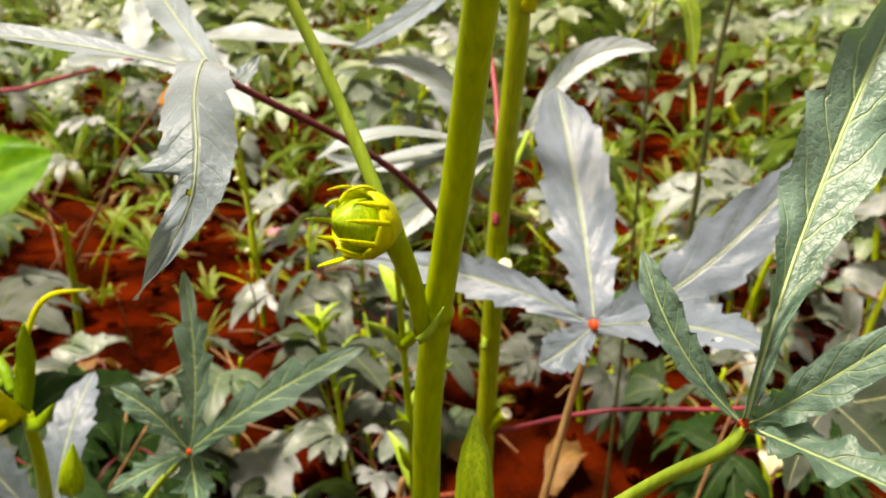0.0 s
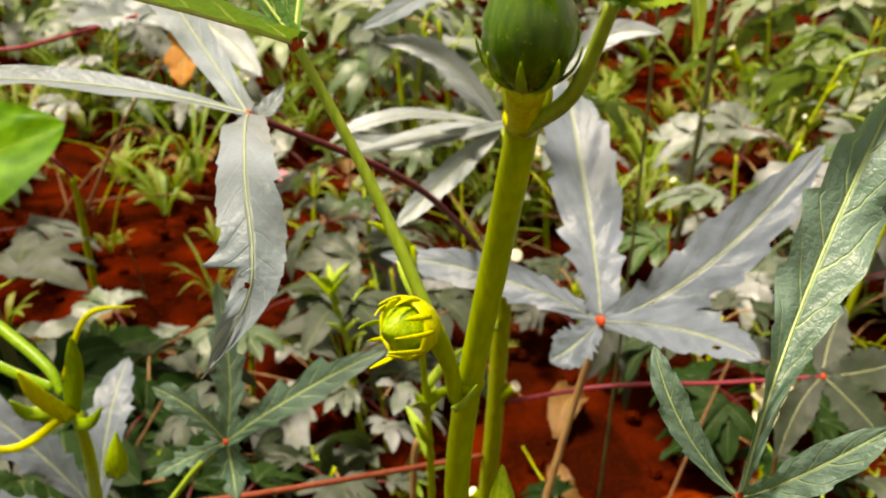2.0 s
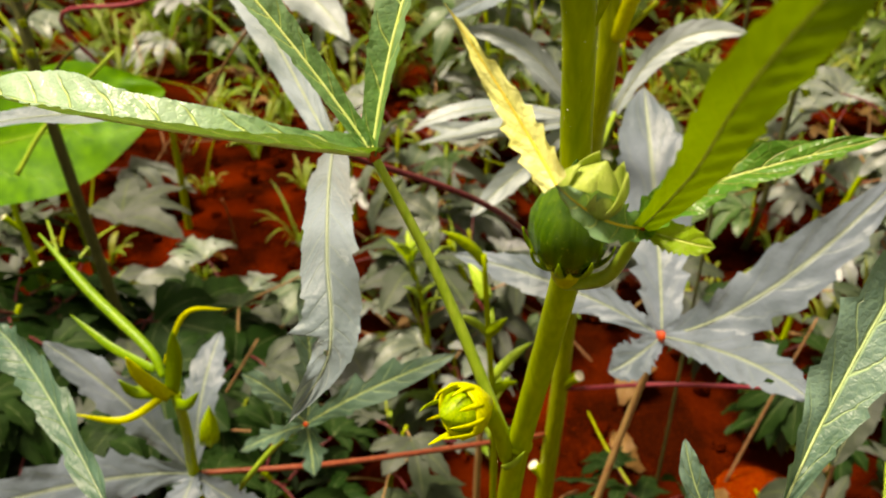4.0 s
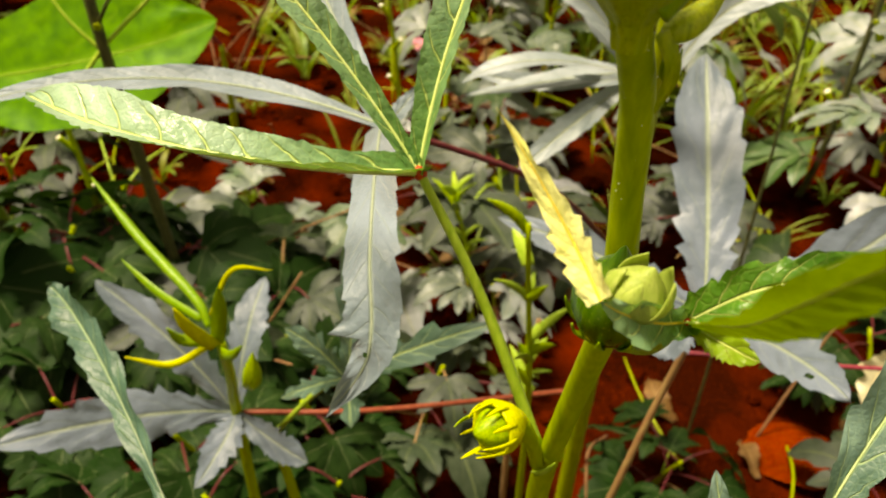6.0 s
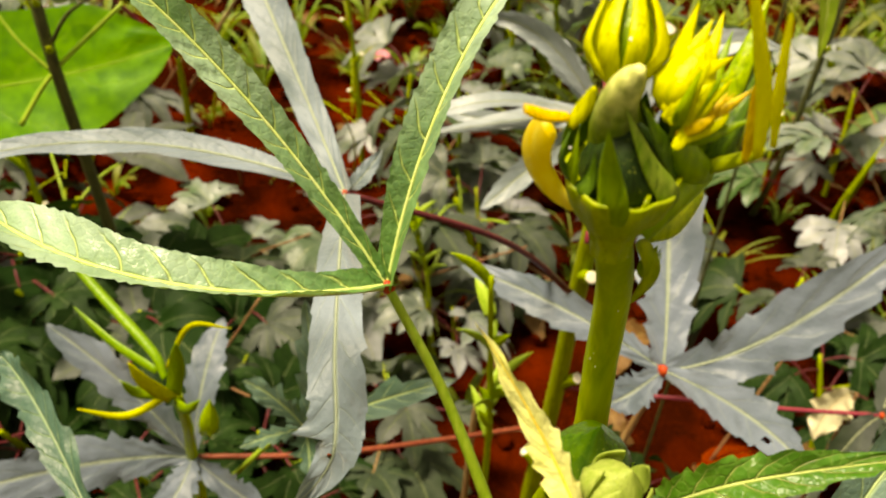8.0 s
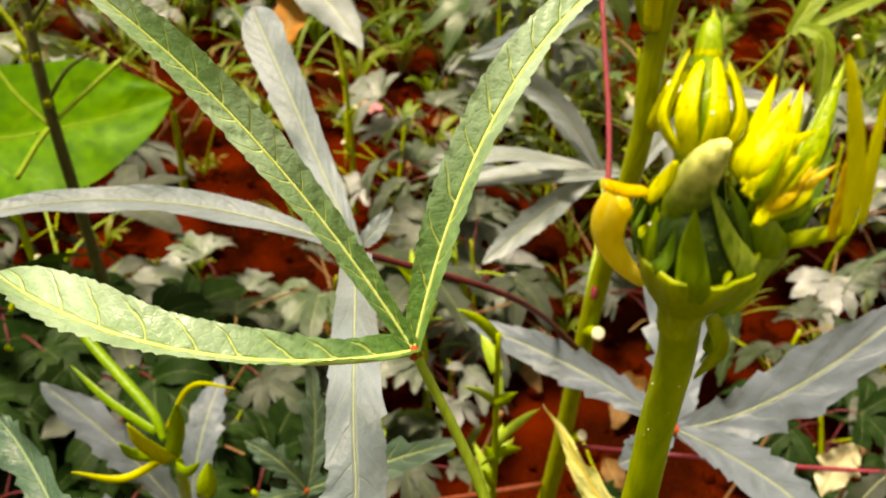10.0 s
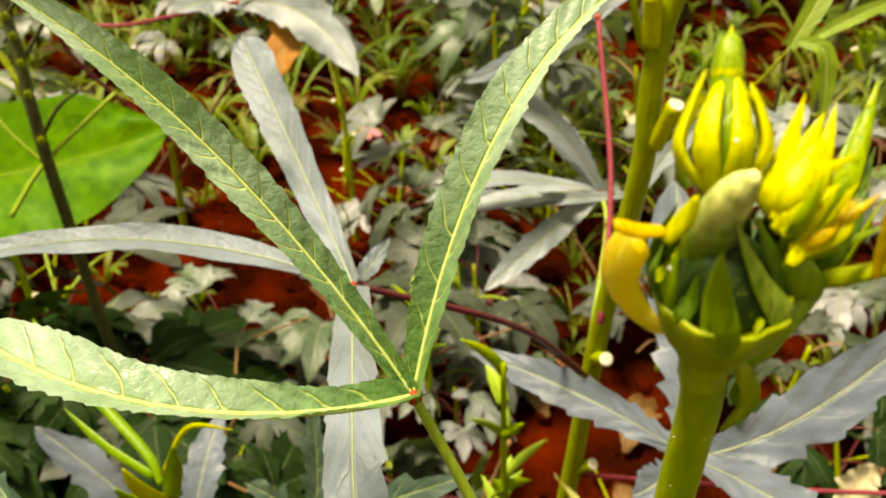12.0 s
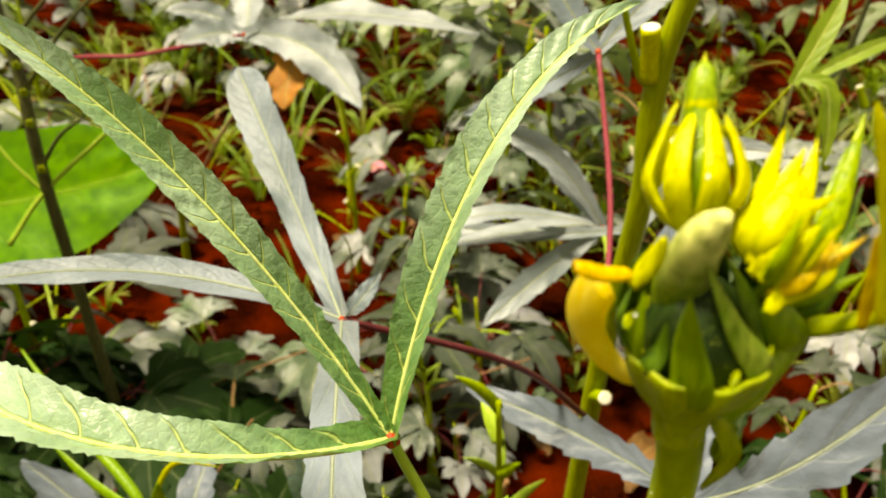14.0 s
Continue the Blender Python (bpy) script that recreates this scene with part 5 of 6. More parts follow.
for i, (s, d) in enumerate(((0.55, (0.14, 0.02, 0.16)), (0.62, (-0.12, 0.0, 0.10)), (0.70, (0.12, 0.05, 0.12)), (0.48, (-0.14, 0.05, 0.12)), (0.40, (0.10, -0.03, 0.10)))):
    q = dark_line(s)
    d = vec(d)
    tube("twig", spline([q, q + d * 0.5 + Vector((0, 0, 0.012)), q + d]), [0.0035, 0.0028, 0.002], STEM_OLIVE if i % 2 else STEM_DARK, dark, "", 12, 8)
    flower_bud(dark, q + Vector((0.006, -0.006, 0)), (0.3, -0.6, 0.6), 0.018, 0.006, STEM_OLIVE, BUD_GREEN, 4, 0.8, 0.1, 0.4, "", 60 + i, name="side_bud")

tube("twig", spline(PALE_TWIG), [0.0040, 0.0036, 0.0028], PETIOLE_GREEN, dark, "pale green side stalk", 16, 8, 0.08)
tube("twig", spline([PALE_TWIG[1], vec(PALE_TWIG[1]) + Vector((-0.05, 0.0, 0.05)), vec(PALE_TWIG[1]) + Vector((-0.11, 0.02, 0.12))]), [0.0032, 0.0026, 0.002], PETIOLE_GREEN, dark, "", 12, 8, 0.08)

v, f, uv, fm = lobe_data(*ORANGE, 0.075, face=(0.1, -0.9, 0.3), seed=83, steps=30, across=8, ruffle=0.3, teeth=4, tooth=0.2, base=0.3, rib=0.04)
wilted = mesh_part("leaf", v, f, [LEAF_RUST, TWIG], back_okra, "withered rust-orange leaf", uv, fm)
tube("stalk", spline([(-0.96, 1.93, 0.22), (vec(ORANGE[0]) + Vector((-0.97, 1.94, 0.3))) / 2, ORANGE[0]]), [0.004, 0.0035, 0.003], TWIG, wilted, "", 14, 8)

fallen = empty("fallen_flower", (-0.65, 2.72, 0.03), "fallen pink okra flower on the red soil", "flower")
for k in range(5):
    ang = 1.257 * k
    d = Vector((math.cos(ang), math.sin(ang), 0.25))
    q = Vector((-0.65, 2.72, 0.05))
    v, f, uv, fm = lobe_data(q, q + d * 0.022 + Vector((0, 0, 0.012)), q + d * 0.05, 0.034, face=(0, -0.3, 1), seed=90 + k, steps=12, across=6, ruffle=0.3, teeth=2, tooth=0.1, base=0.3, rib=0.0)
    mesh_part("petal", v, f, [PINK], fallen, "", uv, fm)

bare_stalk = empty("dry_stalk", (-0.02, 0.96, 0.0), "short curved orange-brown stalk in the soil", "stalk")
tube("stem", spline([(-0.02, 0.96, -0.02), (-0.0236, 0.95, 0.3251), (-0.013, 0.95, 0.3861), (0.0, 0.93, 0.4775)]), [0.0055, 0.0050, 0.0046, 0.0030], PETIOLE_BROWN, bare_stalk, "", 24, 10, 0.06)


def clay_heap(x, y, r, h, seed):
    """A low crumbly mound that stands for a sunlit patch of soil."""
    verts, faces = [], []
    rows, cols = 10, 28
    for i in range(rows + 1):
        for j in range(cols):
            a, k = 2 * math.pi * j / cols, i / rows
            p = Vector((x + r * k * math.cos(a) * (1 + 0.25 * noise.noise(Vector((a, seed, 0)))), y + 0.8 * r * k * math.sin(a), 0))
            z = h * (1 - k ** 2) + 0.012 * noise.noise(p * 40) + 0.008 * noise.noise(p * 90) - 0.006 * k
            verts.append((p.x, p.y, z + 0.02))
    for i in range(rows):
        for j in range(cols):
            k = (j + 1) % cols
            faces.append((i * cols + j, i * cols + k, (i + 1) * cols + k, (i + 1) * cols + j))
    heap = empty("clay_heap", (x, y, 0.0), "low crumbly mound added for a sunlit patch of orange soil", "clay heap")
    mesh_part("clay", verts, faces, SUNLIT_SOIL, heap)


# added mound; its brighter orange paints sunlight on the bare soil
clay_heap(0.485, 1.215, 0.095, 0.035, 3)

# ---- far stalks with cut stubs ----
far_a = empty("okra_plant", (0.60, 2.2, 0.0), "tall bare okra stem with cut leaf stalks", "okra plant")
far_line = spline([(0.60, 2.2, -0.02), FAR_STEM[0], FAR_STEM[2], FAR_STEM[4], (0.66, 2.2, 1.1)])
tube("stem", far_line, [0.010, 0.009, 0.008, 0.007, 0.006], STEM_DARK, far_a, "", 40, 12, 0.06)
for i, p in enumerate(FAR_STEM[1:4]):
    cut_stub(far_a, vec(p) + Vector((0.03, 0.0, -0.05)), vec(p), 0.009, STEM_GREEN)

# ---- grass and dry leaf ----
tuft = empty("grass_tuft", (0.28, 1.16, 0.0), "bright green grass blades with a bent tip", "grass")
tube("stalk", spline([(0.28, 1.16, -0.02), (0.272, 1.15, 0.5), GRASS[0]]), [0.0028, 0.0024, 0.0020], STEM_DARK, tuft, "", 20, 8)
tube("stalk", spline([GRASS[0], (0.238, 1.148, 0.915), GRASS[5]]), [0.0016, 0.0018, 0.0018], STEM_OLIVE, tuft, "", 12, 8)
for a, b, w in ((GRASS[0], GRASS[1], 0.026), (GRASS[2], GRASS[3], 0.017), (GRASS[4][0], GRASS[4][3], 0.021)):
    mid = GRASS[4][1:3] if a == GRASS[4][0] else (vec(a) + vec(b)) / 2 + Vector((0.004, 0, 0.008))
    v, f, uv, fm = lobe_data(a, mid, b, w, fold=0.35, teeth=2, tooth=0.0, ruffle=0.03, seed=71, steps=30, across=6, base=0.5, peak=0.4, rib=0.035)
    mesh_part("blade", v, f, [LEAF_YOUNG, RIB_LIGHT], tuft, "", uv, fm)

dry = empty("dry_leaf_plant", (DRY[0] + 0.05, DRY[1] + 0.05, 0.0), "withered cream leaf on a thin stalk", "dry leaf")
tube("stalk", spline([(DRY[0] + 0.05, DRY[1] + 0.05, -0.02), (DRY[0] + 0.04, DRY[1] + 0.03, 0.25), (DRY[0] + 0.02, DRY[1], DRY[2] + 0.03)]), [0.004, 0.003, 0.0024], TWIG, dry, "", 16, 8)
v, f, uv, fm = lobe_data((DRY[0] + 0.02, DRY[1], DRY[2] + 0.03), DRY, (DRY[0] - 0.015, DRY[1] - 0.03, DRY[2] - 0.04), 0.05, seed=75, steps=30, across=8, ruffle=0.3, teeth=4, tooth=0.25, rib=0.03)
mesh_part("leaf", v, f, [LEAF_DRY, LEAF_DRY], dry, "withered cream leaf", uv, fm)


# ---- the field ----
def palm_leaf_data(hub, az, size, tilt, rng, seed, steps=12, across=4, count=None):
    """The joined lobes of one field leaf: a palmate blade that tilts and droops."""
    verts, faces, uvs, mats = [], [], [], []
    count = count or rng.choice((5, 5, 5, 7, 3))
    normal = Vector((rng.uniform(-0.5, 0.5) + 0.35 * math.cos(az), rng.uniform(-0.75, 0.2) + 0.35 * math.sin(az), 1.0)).normalized()
    ax = Vector((math.cos(az), math.sin(az), 0))
    ax = (ax - normal * ax.dot(normal)).normalized()
    ay = normal.cross(ax)
    for q in range(count):
        off = (q - (count - 1) / 2) * (3.6 / max(count, 4)) + rng.uniform(-0.12, 0.12)
        d = math.cos(off) * ax + math.sin(off) * ay
        L = size * (1.0 - 0.13 * abs(q - (count - 1) / 2)) * rng.uniform(0.85, 1.15)
        mid = hub + d * L * 0.52 + normal * L * rng.uniform(0.02, 0.14)
        tip = hub + d * L + Vector((0, 0, -L * rng.uniform(0.0, 0.34)))
        v, f, uv, fm = lobe_data(hub, mid, tip, L * rng.uniform(0.30, 0.46), face=normal, seed=seed + q, steps=steps, across=across, teeth=3.5, tooth=0.26, ruffle=0.16, fold=0.14, base=0.44, peak=0.52, rib=0.045, pucker=0.02)
        o = len(verts)
        verts += v
        faces += [tuple(o + k for k in face) for face in f]
        uvs += uv
        mats += fm
    return verts, faces, uvs, mats


def field_plant(name, height, leaves, seed, mat, spread, label, low=0.15, twigs=0):
    """An okra plant for the field, built at the origin."""
    rng = random.Random(seed)
    plant = empty(name, (0, 0, 0), label, "okra plant", "okra plants in the field")
    lean = Vector((rng.uniform(-0.1, 0.1), rng.uniform(-0.1, 0.1), 0))
    line = spline([(0, 0, -0.03), lean * 0.4 + Vector((0, 0, height * 0.5)), lean + Vector((0, 0, height))])
    tube("stem", line, [0.009, 0.0075, 0.0045], rng.choice([STEM_OLIVE, STEM_DARK, STEM_GREEN]), plant, "", 12, 8, 0.06)
    for k in range(leaves):
        s = low + (0.98 - low) * (k + 0.5) / leaves
        az = 2.4 * k + rng.uniform(-0.5, 0.5)
        out = Vector((math.cos(az), math.sin(az), 0))
        reach = spread * rng.uniform(0.07, 0.20) * (1.2 - 0.5 * s)
        root = line(s)
        hub = root + out * reach + Vector((0, 0, rng.uniform(0.0, 0.08)))
        size = spread * rng.uniform(0.10, 0.19)
        v, f, uv, fm = palm_leaf_data(hub, az, size, 0, rng, seed * 31 + k * 7)
        tv, tf = tube_data(spline([root, (root + hub) / 2 + Vector((0, 0, 0.012)), hub]), [0.0028, 0.0024, 0.0022], 8, 6)
        o = len(v)
        stalk = rng.choice([PETIOLE_DARK, PETIOLE_GREEN, PETIOLE_BROWN, PETIOLE_DARK])
        uv = uv + [(0.5, 0.0)] * len(tv)
        mesh_part("leaf", v + tv, f + [tuple(o + i for i in q) for q in tf], [mat, RIB_SHADED if mat in (LEAF_SHADED, LEAF_LOW_SHADED) else RIB_FIELD, stalk], plant, "", uv, fm + [2] * len(tf))
    for k in range(twigs):
        s = rng.uniform(0.2, 0.9)
        az = rng.uniform(0, 6.28)
        q = line(s)
        e = q + Vector((math.cos(az) * 0.12, math.sin(az) * 0.12, rng.uniform(0.02, 0.14)))
        tube("twig", spline([q, (q + e) / 2 + Vector((0, 0, 0.02)), e]), [0.0028, 0.0022, 0.0016], rng.choice([TWIG, STEM_OLIVE, PETIOLE_BROWN]), plant, "", 8, 6)
    return plant


def herb(name, seed, count=11, lo=0.05, hi=0.14, w=(0.12, 0.25), label="small bright green weed on the soil"):
    """A small bright weed of narrow leaves, built at the origin."""
    rng = random.Random(seed)
    plant = empty(name, (0, 0, 0), label, "weed", "weeds on the soil")
    tv, tf, tu, tm = [], [], [], []
    for k in range(count):
        az = rng.uniform(0, 6.28)
        d = Vector((math.cos(az), math.sin(az), 0))
        L = rng.uniform(lo, hi)
        root = d * 0.008
        mid = root + d * L * 0.35 + Vector((0, 0, L * 0.65))
        tip = root + d * L * 0.9 + Vector((0, 0, L * rng.uniform(0.5, 1.1)))
        v, f, uv, fm = lobe_data(root, mid, tip, L * rng.uniform(*w), face=(d.x * -0.4, d.y * -0.4, 1), seed=seed + k, steps=8, across=4, tooth=0.05, base=0.25, rib=0.035)
        if w[1] > 0.1:
            mesh_part("leaf", v, f, [WEED, RIB_LIGHT], plant, "", uv, fm)
        else:
            o = len(tv)
            tv, tu, tm = tv + v, tu + uv, tm + fm
            tf += [tuple(o + i for i in q) for q in f]
    if tv:
        tagged(mesh_part("foliage", tv, tf, [WEED, RIB_LIGHT], plant, "", tu, tm), kind="stuff")
    return plant


GREY = "leafy grey-green okra plant in the field"
GREEN = "leafy green okra plant farther off in the field"
rng = random.Random(11)
kinds = [field_plant("okra_plant", 0.20, 6, 101, LEAF_LOW_SHADED, 0.95, GREY, 0.3), field_plant("okra_plant", 0.34, 8, 102, LEAF_FIELD, 1.05, GREY), field_plant("okra_plant", 0.44, 10, 103, LEAF_FIELD, 1.1, GREY, twigs=2),
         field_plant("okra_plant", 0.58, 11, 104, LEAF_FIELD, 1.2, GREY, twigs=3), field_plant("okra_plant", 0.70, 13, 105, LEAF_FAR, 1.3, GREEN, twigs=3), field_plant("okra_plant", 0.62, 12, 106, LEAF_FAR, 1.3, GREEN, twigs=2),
         field_plant("okra_plant", 0.26, 7, 107, LEAF_LOW_SHADED, 1.0, GREY, 0.3, twigs=2), field_plant("okra_plant", 0.28, 9, 108, LEAF_SHADED, 1.0, "low okra plant under the others, dark green with painted shade", 0.3)]
spots = []
for y, step, lo, hi, tall in ((1.05, 0.44, -1.3, 1.3, (0, 6)), (1.30, 0.38, -1.5, 1.5, (0, 6)), (1.6, 0.40, -1.8, 1.8, (0, 1, 6)), (1.95, 0.40, -2.0, 2.0, (1, 6, 2)), (2.35, 0.42, -2.3, 2.3, (1, 2, 3)), (2.8, 0.38, -2.7, 2.7, (1, 2, 3, 5)),
                              (3.3, 0.42, -3.0, 3.0, (2, 3, 4, 5)), (3.9, 0.42, -3.2, 3.2, (3, 4, 5)), (4.6, 0.45, -3.6, 3.6, (3, 4, 5)), (5.5, 0.5, -4.2, 4.0, (3, 4, 5)), (6.5, 0.55, -4.6, 4.4, (4, 5)), (7.6, 0.6, -5.2, 5.0, (4, 5)), (8.8, 0.65, -5.8, 5.6, (4, 5)), (10.5, 0.75, -6.5, 6.5, (4, 5)), (12.5, 0.85, -7.5, 7.5, (4, 5)), (15.0, 1.0, -9.0, 9.0, (4, 5))):
    x = lo
    while x < hi:
        spots.append((x + rng.uniform(-0.12, 0.12), y + rng.uniform(-0.15, 0.15), rng.choice(tall), rng.uniform(0, 360), rng.uniform(0.85, 1.2) * (1.0 if y < 5 else 1.35)))
        x += step * rng.uniform(0.75, 1.3)
bare = [(-0.45, 1.62), (-0.06, 1.35), (-0.75, 1.95), (-1.05, 1.75), (0.62, 2.5), (0.42, 1.05), (-0.45, 2.9), (-0.03, 1.45), (-0.28, 1.45), (0.48, 1.20), (0.45, 1.10)]
spots = [s for s in spots if not (2.2 < s[1] < 8.0 and rng.random() < 0.38) and not (s[1] < 2.2 and rng.random() < 0.36) and all(abs(s[0] - bx) > 0.15 or not -0.28 < s[1] - by < 0.14 for bx, by in bare)]
# the field goes on unseen beside and behind the camera, added to block skylight
for y in (-2.2, -1.5, -0.8, -0.1, 0.5, 1.0):
    for x in (-2.4, -1.9, -1.4, -0.98, 0.98, 1.4, 1.9, 2.4):
        if y > -0.3 and abs(x) < 1.7:
            continue
        spots.append((x + rng.uniform(-0.08, 0.08), y + rng.uniform(-0.2, 0.2), rng.choice((3, 4)), rng.uniform(0, 360), rng.uniform(1.15, 1.45)))
    if y < -0.6:
        spots.append((rng.uniform(-0.5, 0.5), y, 3, rng.uniform(0, 360), 1.2))
for row in range(9):
    for side in (-1, 1):
        for step in range(4):
            y = -2.6 + 0.72 * row
            x = side * (max(2.9, 1.9 + 0.55 * y) + 0.62 * step)
            spots.append((x + rng.uniform(-0.12, 0.12), y + rng.uniform(-0.2, 0.2), rng.choice((1, 3)), rng.uniform(0, 360), rng.uniform(1.1, 1.45)))
# pale plants in the bare strip behind the leaves
for px, py, size in ((-0.42, 1.50, 0.75), (-0.58, 1.42, 0.65), (-0.10, 1.64, 0.75), (-0.40, 2.08, 0.9), (-0.11, 1.38, 0.55)):
    spots.append((px, py, 1, rng.uniform(0, 360), size))
# low plants close round the stems, most in leaf colours that carry shade
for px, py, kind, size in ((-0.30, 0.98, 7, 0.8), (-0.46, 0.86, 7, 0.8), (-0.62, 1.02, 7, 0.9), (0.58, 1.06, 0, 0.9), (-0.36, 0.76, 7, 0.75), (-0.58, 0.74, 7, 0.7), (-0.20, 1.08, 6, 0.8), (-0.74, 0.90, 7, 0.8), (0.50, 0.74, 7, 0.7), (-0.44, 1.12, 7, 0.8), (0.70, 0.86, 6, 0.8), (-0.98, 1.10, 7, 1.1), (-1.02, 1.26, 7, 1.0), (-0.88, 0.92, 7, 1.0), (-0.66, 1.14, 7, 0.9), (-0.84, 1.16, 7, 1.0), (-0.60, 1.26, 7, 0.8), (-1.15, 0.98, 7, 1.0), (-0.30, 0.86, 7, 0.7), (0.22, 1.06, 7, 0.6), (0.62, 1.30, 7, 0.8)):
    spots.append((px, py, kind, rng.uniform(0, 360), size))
used = set()
for px, py, kind, turn, size in spots:
    if kind not in used:
        used.add(kind)
        one = kinds[kind]
        one.matrix_basis = pose(px, py, 0, 0, 0, turn)
    else:
        one = copy_thing(kinds[kind], pose(px, py, 0, 0, 0, turn))
    one.scale = (size, size, size)
weeds = [herb("weed", 201), herb("weed", 202), herb("weed", 203, 16, 0.10, 0.30, (0.03, 0.06), "tuft of thin yellow-green grass"), herb("weed", 204, 26, 0.05, 0.13, (0.05, 0.10), "low mat of olive green weed")]
for k in range(300):
    px, py = rng.uniform(-2.4, 2.2), rng.uniform(1.15, 4.6) if k % 3 else rng.uniform(2.4, 5.5)
    turn, size = rng.uniform(0, 360), rng.uniform(0.5, 1.1) * (1.35 if py > 2.4 else 0.7)
    one = weeds[k] if k < 4 else copy_thing(weeds[k % 4], pose(px, py, 0, 0, 0, turn))
    if k < 4:
        one.location = (px, py, 0)
    one.scale = (size, size, size)
for k in range(120):
    px, py = rng.uniform(-1.5, 1.4), rng.uniform(1.0, 3.2)
    a = rng.uniform(0, 6.28)
    L = rng.uniform(0.12, 0.45)
    p0 = Vector((px, py, 0.02))
    e = p0 + Vector((math.cos(a) * L, math.sin(a) * L, rng.uniform(0.0, 0.38)))
    twig = empty("dry_twig", p0, "thin dry brown twig lying on the soil", "twig", "dry twigs on the soil")
    tube("stick", spline([p0, (p0 + e) / 2 + Vector((rng.uniform(-0.02, 0.02), 0, 0.02)), e]), [0.0032, 0.0027, 0.0018], rng.choice([TWIG, STEM_OLIVE, STEM_OLIVE, TWIG]), twig, "", 10, 7, 0.1)


def dead_leaf(name, seed, mat, label):
    """A curled dead leaf, built at the origin."""
    rng = random.Random(seed)
    thing = empty(name, (0, 0, 0), label, "dry leaf", "dead leaves on the soil")
    L = rng.uniform(0.06, 0.10)
    v, f, uv, fm = lobe_data((0, 0, 0.012), (L * 0.5, 0.01, 0.03), (L, 0.0, 0.008), L * 0.5, face=(0, 0, 1), fold=0.4, seed=seed, steps=14, across=6, teeth=4, tooth=0.2, ruffle=0.4, base=0.2, rib=0.04)
    mesh_part("blade", v, f, [mat, TWIG], thing, "", uv, fm)
    return thing


dead = [dead_leaf("dry_leaf", 401, LEAF_BROWN, "curled brown dead leaf on the soil"), dead_leaf("dry_leaf", 402, LEAF_BROWN, "curled brown dead leaf on the soil"), dead_leaf("dry_leaf", 403, LEAF_DRY, "curled straw-coloured dead leaf on the soil")]
for k in range(80):
    px, py = rng.uniform(-1.9, 1.5), rng.uniform(1.0, 4.2)
    turn = rng.uniform(0, 360)
    if k < 3:
        dead[k].location = (px, py, 0.01)
    else:
        one = copy_thing(dead[k % 2 if rng.random() < 0.85 else 2], pose(px, py, 0.01, rng.uniform(-25, 25), rng.uniform(-25, 25), turn))
        one.scale = [rng.uniform(0.7, 1.7)] * 3


def cut_stem(foot, height, lean, seed):
    """A bare stem whose side stalks have been cut off."""
    rng = random.Random(seed)
    plant = empty("okra_plant", (foot[0], foot[1], 0.0), "bare olive okra stem with pale cut side stalks", "okra plant", "bare okra stems")
    line = spline([(foot[0], foot[1], -0.02), (foot[0] + lean * 0.4, foot[1], height * 0.5), (foot[0] + lean, foot[1], height)])
    tube("stem", line, [0.008, 0.0068, 0.005], STEM_OLIVE, plant, "", 20, 10, 0.06)
    for k in range(4):
        q = line(0.35 + 0.18 * k + rng.uniform(-0.04, 0.04))
        side = 1 if k % 2 else -1
        cut_stub(plant, q, q + Vector((side * 0.022, -0.014, 0.034)), 0.0058, STEM_GREEN)
    lv, lf = bract_data(bezier(line(1.0), line(1.0) + Vector((lean * 0.3, 0, 0.03)), line(1.0) + Vector((lean, -0.02, 0.06))), 0.012, lambda s: Vector((0, -0.9, 0.4)), 0.0008)
    mesh_part("leaf", lv, lf, PETIOLE_GREEN, plant)
    return plant


for k, (fx, fy, fh, fl) in enumerate(((0.86, 2.30, 0.62, 0.14), (-0.52, 2.10, 0.58, -0.06), (-0.18, 2.45, 0.66, 0.05), (-1.05, 1.62, 0.62, -0.08), (-0.93, 1.30, 0.50, -0.05))):
    cut_stem((fx, fy), fh, fl, 500 + k)


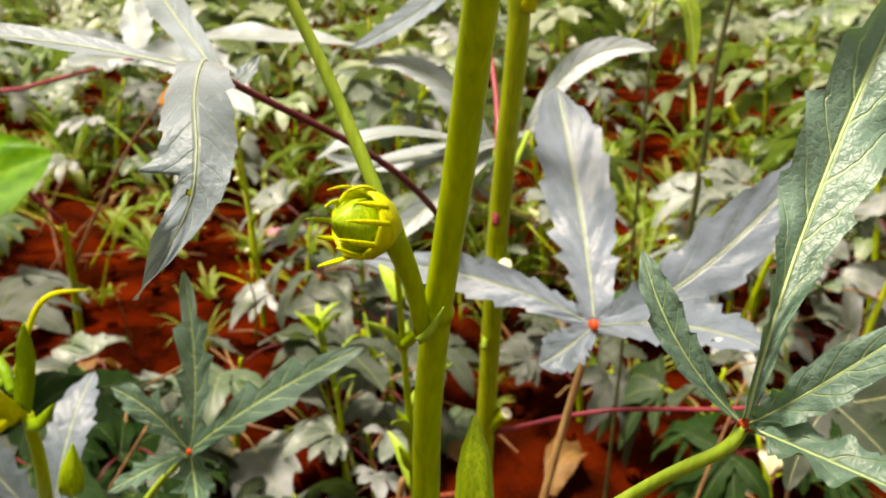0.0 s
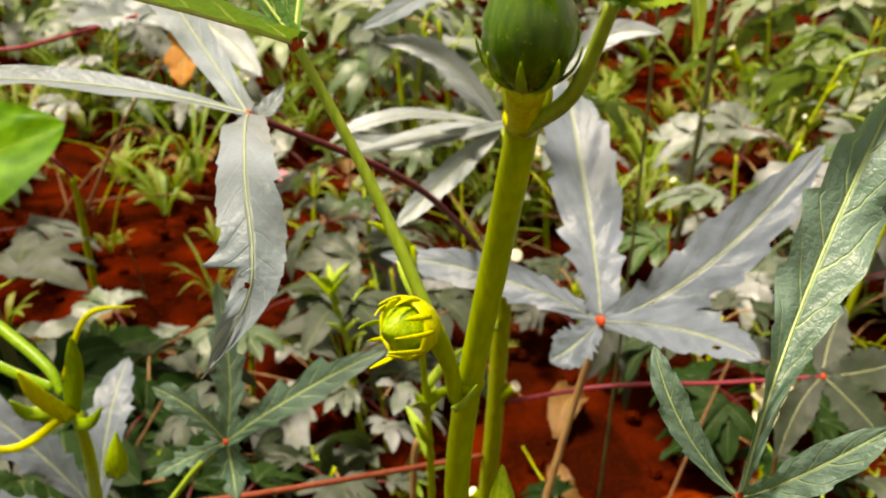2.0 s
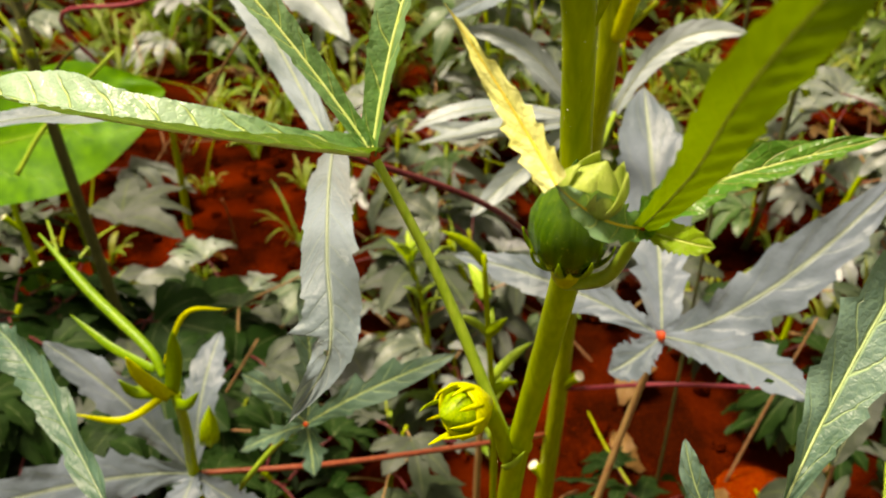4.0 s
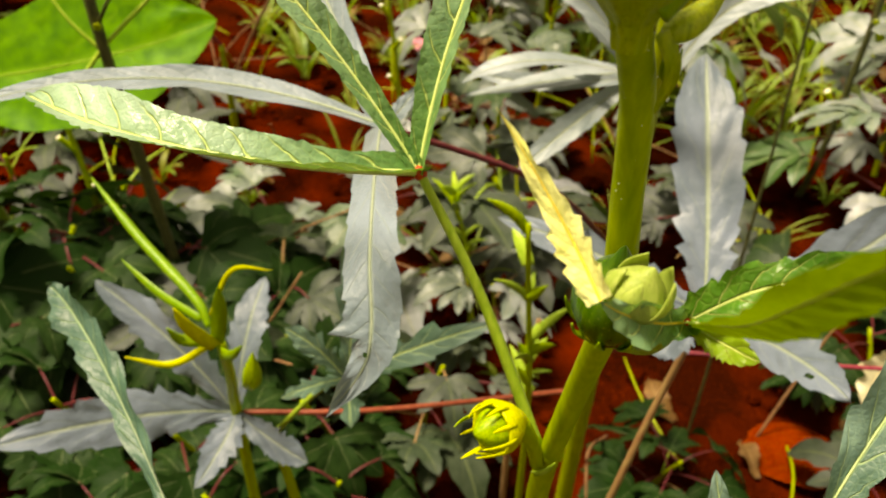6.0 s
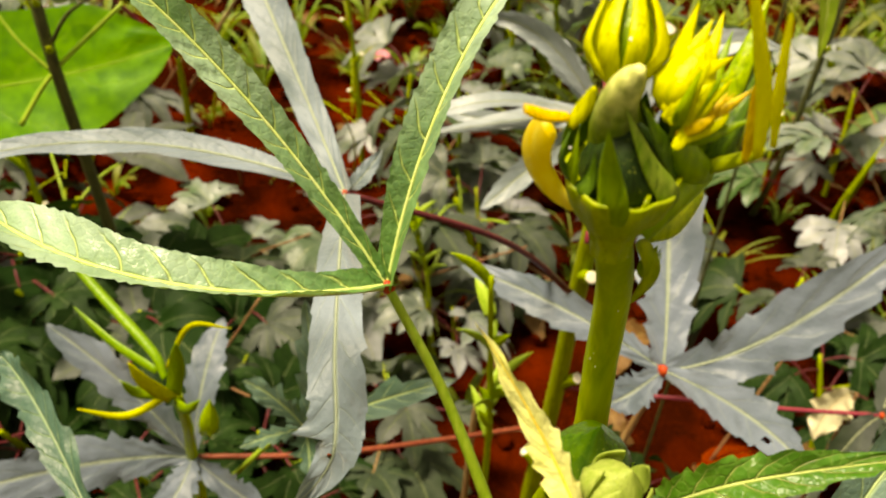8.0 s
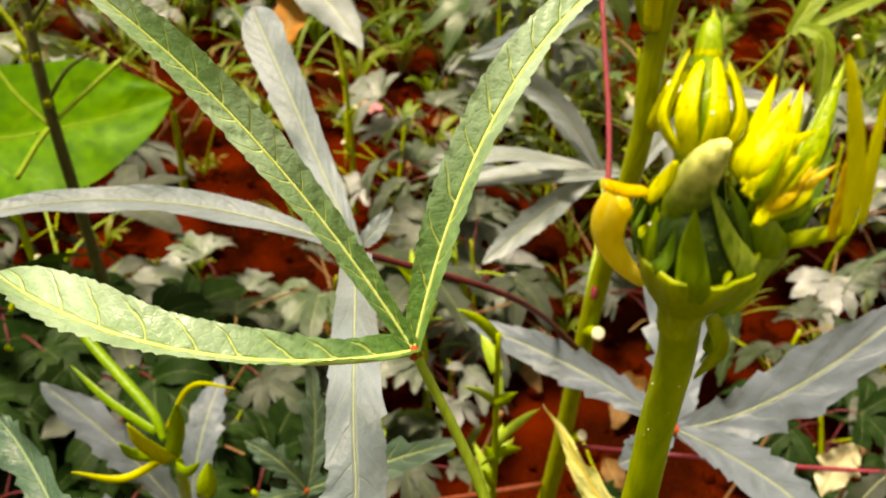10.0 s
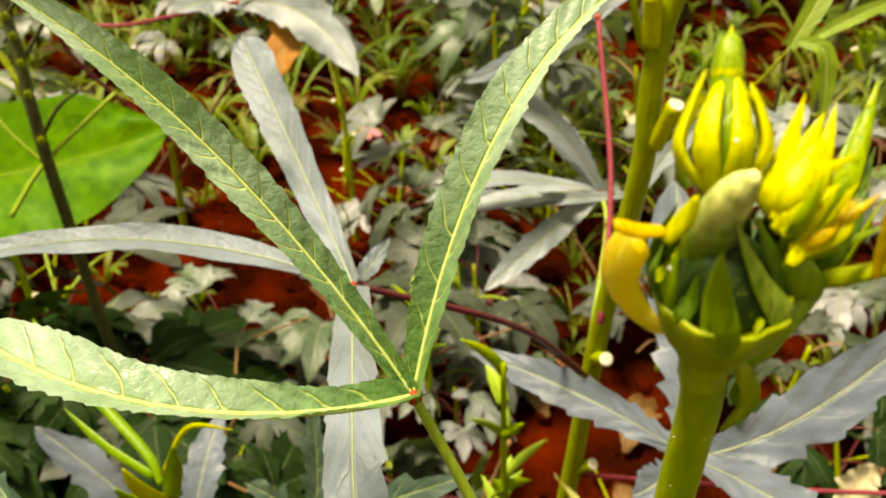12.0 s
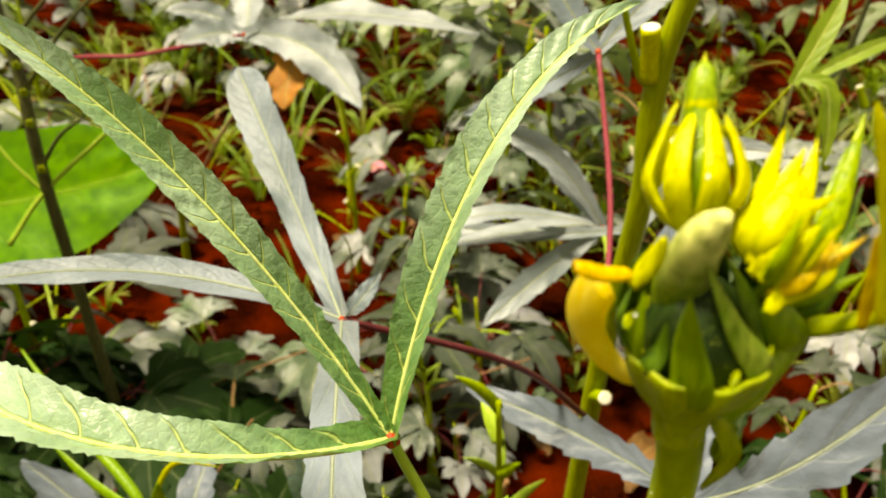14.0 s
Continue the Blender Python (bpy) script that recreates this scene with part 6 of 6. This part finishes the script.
# ---- the rest of the field, far to the sides and behind, one joined mesh ----
def far_template(seed):
    """One far plant as joined leaves on a stem: verts, faces, uvs, material numbers."""
    rng = random.Random(seed)
    height = rng.uniform(0.55, 0.8)
    verts, faces = tube_data(spline([(0, 0, -0.03), (0.02, 0, height * 0.5), (0.0, 0.03, height)]), [0.012, 0.010, 0.006], 4, 5)
    uvs, mats = [(0.5, 0.0)] * len(verts), [1] * len(faces)
    for k in range(8):
        az = 2.4 * k + rng.uniform(-0.4, 0.4)
        reach = rng.uniform(0.10, 0.24)
        hub = Vector((math.cos(az) * reach, math.sin(az) * reach, height * (0.3 + 0.085 * k)))
        for q in range(5):
            d = Vector((math.cos(az + 0.72 * (q - 2)), math.sin(az + 0.72 * (q - 2)), rng.uniform(-0.2, 0.15)))
            L = rng.uniform(0.15, 0.24)
            v, f, uv, fm = lobe_data(hub, hub + d * L * 0.5 + Vector((0, 0, 0.02)), hub + d * L + Vector((0, 0, -0.04)), L * 0.42, face=(0, 0, 1), seed=seed + q, steps=4, across=2, tooth=0.2, base=0.4, rib=0.0)
            o = len(verts)
            verts, uvs, mats = verts + v, uvs + uv, mats + fm
            faces += [tuple(o + i for i in quad) for quad in f]
    return np.array([tuple(v) for v in verts]), faces, uvs, mats


templates = [far_template(701 + k) for k in range(4)]
rng = random.Random(77)
all_v, all_f, all_uv, all_m, count = [], [], [], [], 0
for row in range(42):
    y = -8.0 + 0.75 * row
    x = -12.0
    while x < 12.0:
        x += rng.uniform(0.5, 0.8)
        inside = -2.9 < y < 4.0 and abs(x) < max(4.9, 2.0 + 0.55 * y + 2.6) or 4.0 <= y < 16.0 and abs(x) < 3.4 + 0.5 * y
        if inside:
            continue
        v, f, uv, fm = templates[rng.randrange(4)]
        turn, size = rng.uniform(0, 6.28), rng.uniform(1.0, 1.4)
        c, s = math.cos(turn) * size, math.sin(turn) * size
        px, py = x, y + rng.uniform(-0.15, 0.15)
        all_v.append(np.column_stack((v[:, 0] * c - v[:, 1] * s + px, v[:, 0] * s + v[:, 1] * c + py, v[:, 2] * size)))
        all_f += [tuple(count + i for i in q) for q in f]
        all_uv += uv
        all_m += fm
        count += len(v)
far_mesh = bpy.data.meshes.new("far_okra_field")
far_mesh.from_pydata(np.concatenate(all_v).tolist(), [], all_f)
far_mesh.materials.append(LEAF_FAR)
far_mesh.materials.append(STEM_OLIVE)
far_mesh.polygons.foreach_set("material_index", all_m)
layer = far_mesh.uv_layers.new(name="UVMap")
corner = np.zeros(len(far_mesh.loops), dtype=np.int32)
far_mesh.loops.foreach_get("vertex_index", corner)
layer.data.foreach_set("uv", np.array(all_uv, dtype=np.float32)[corner].ravel())
far_mesh.update()
tagged(new("far_okra_field", far_mesh), "leafy grey-green okra rows farther off in the field", "okra field", kind="stuff")
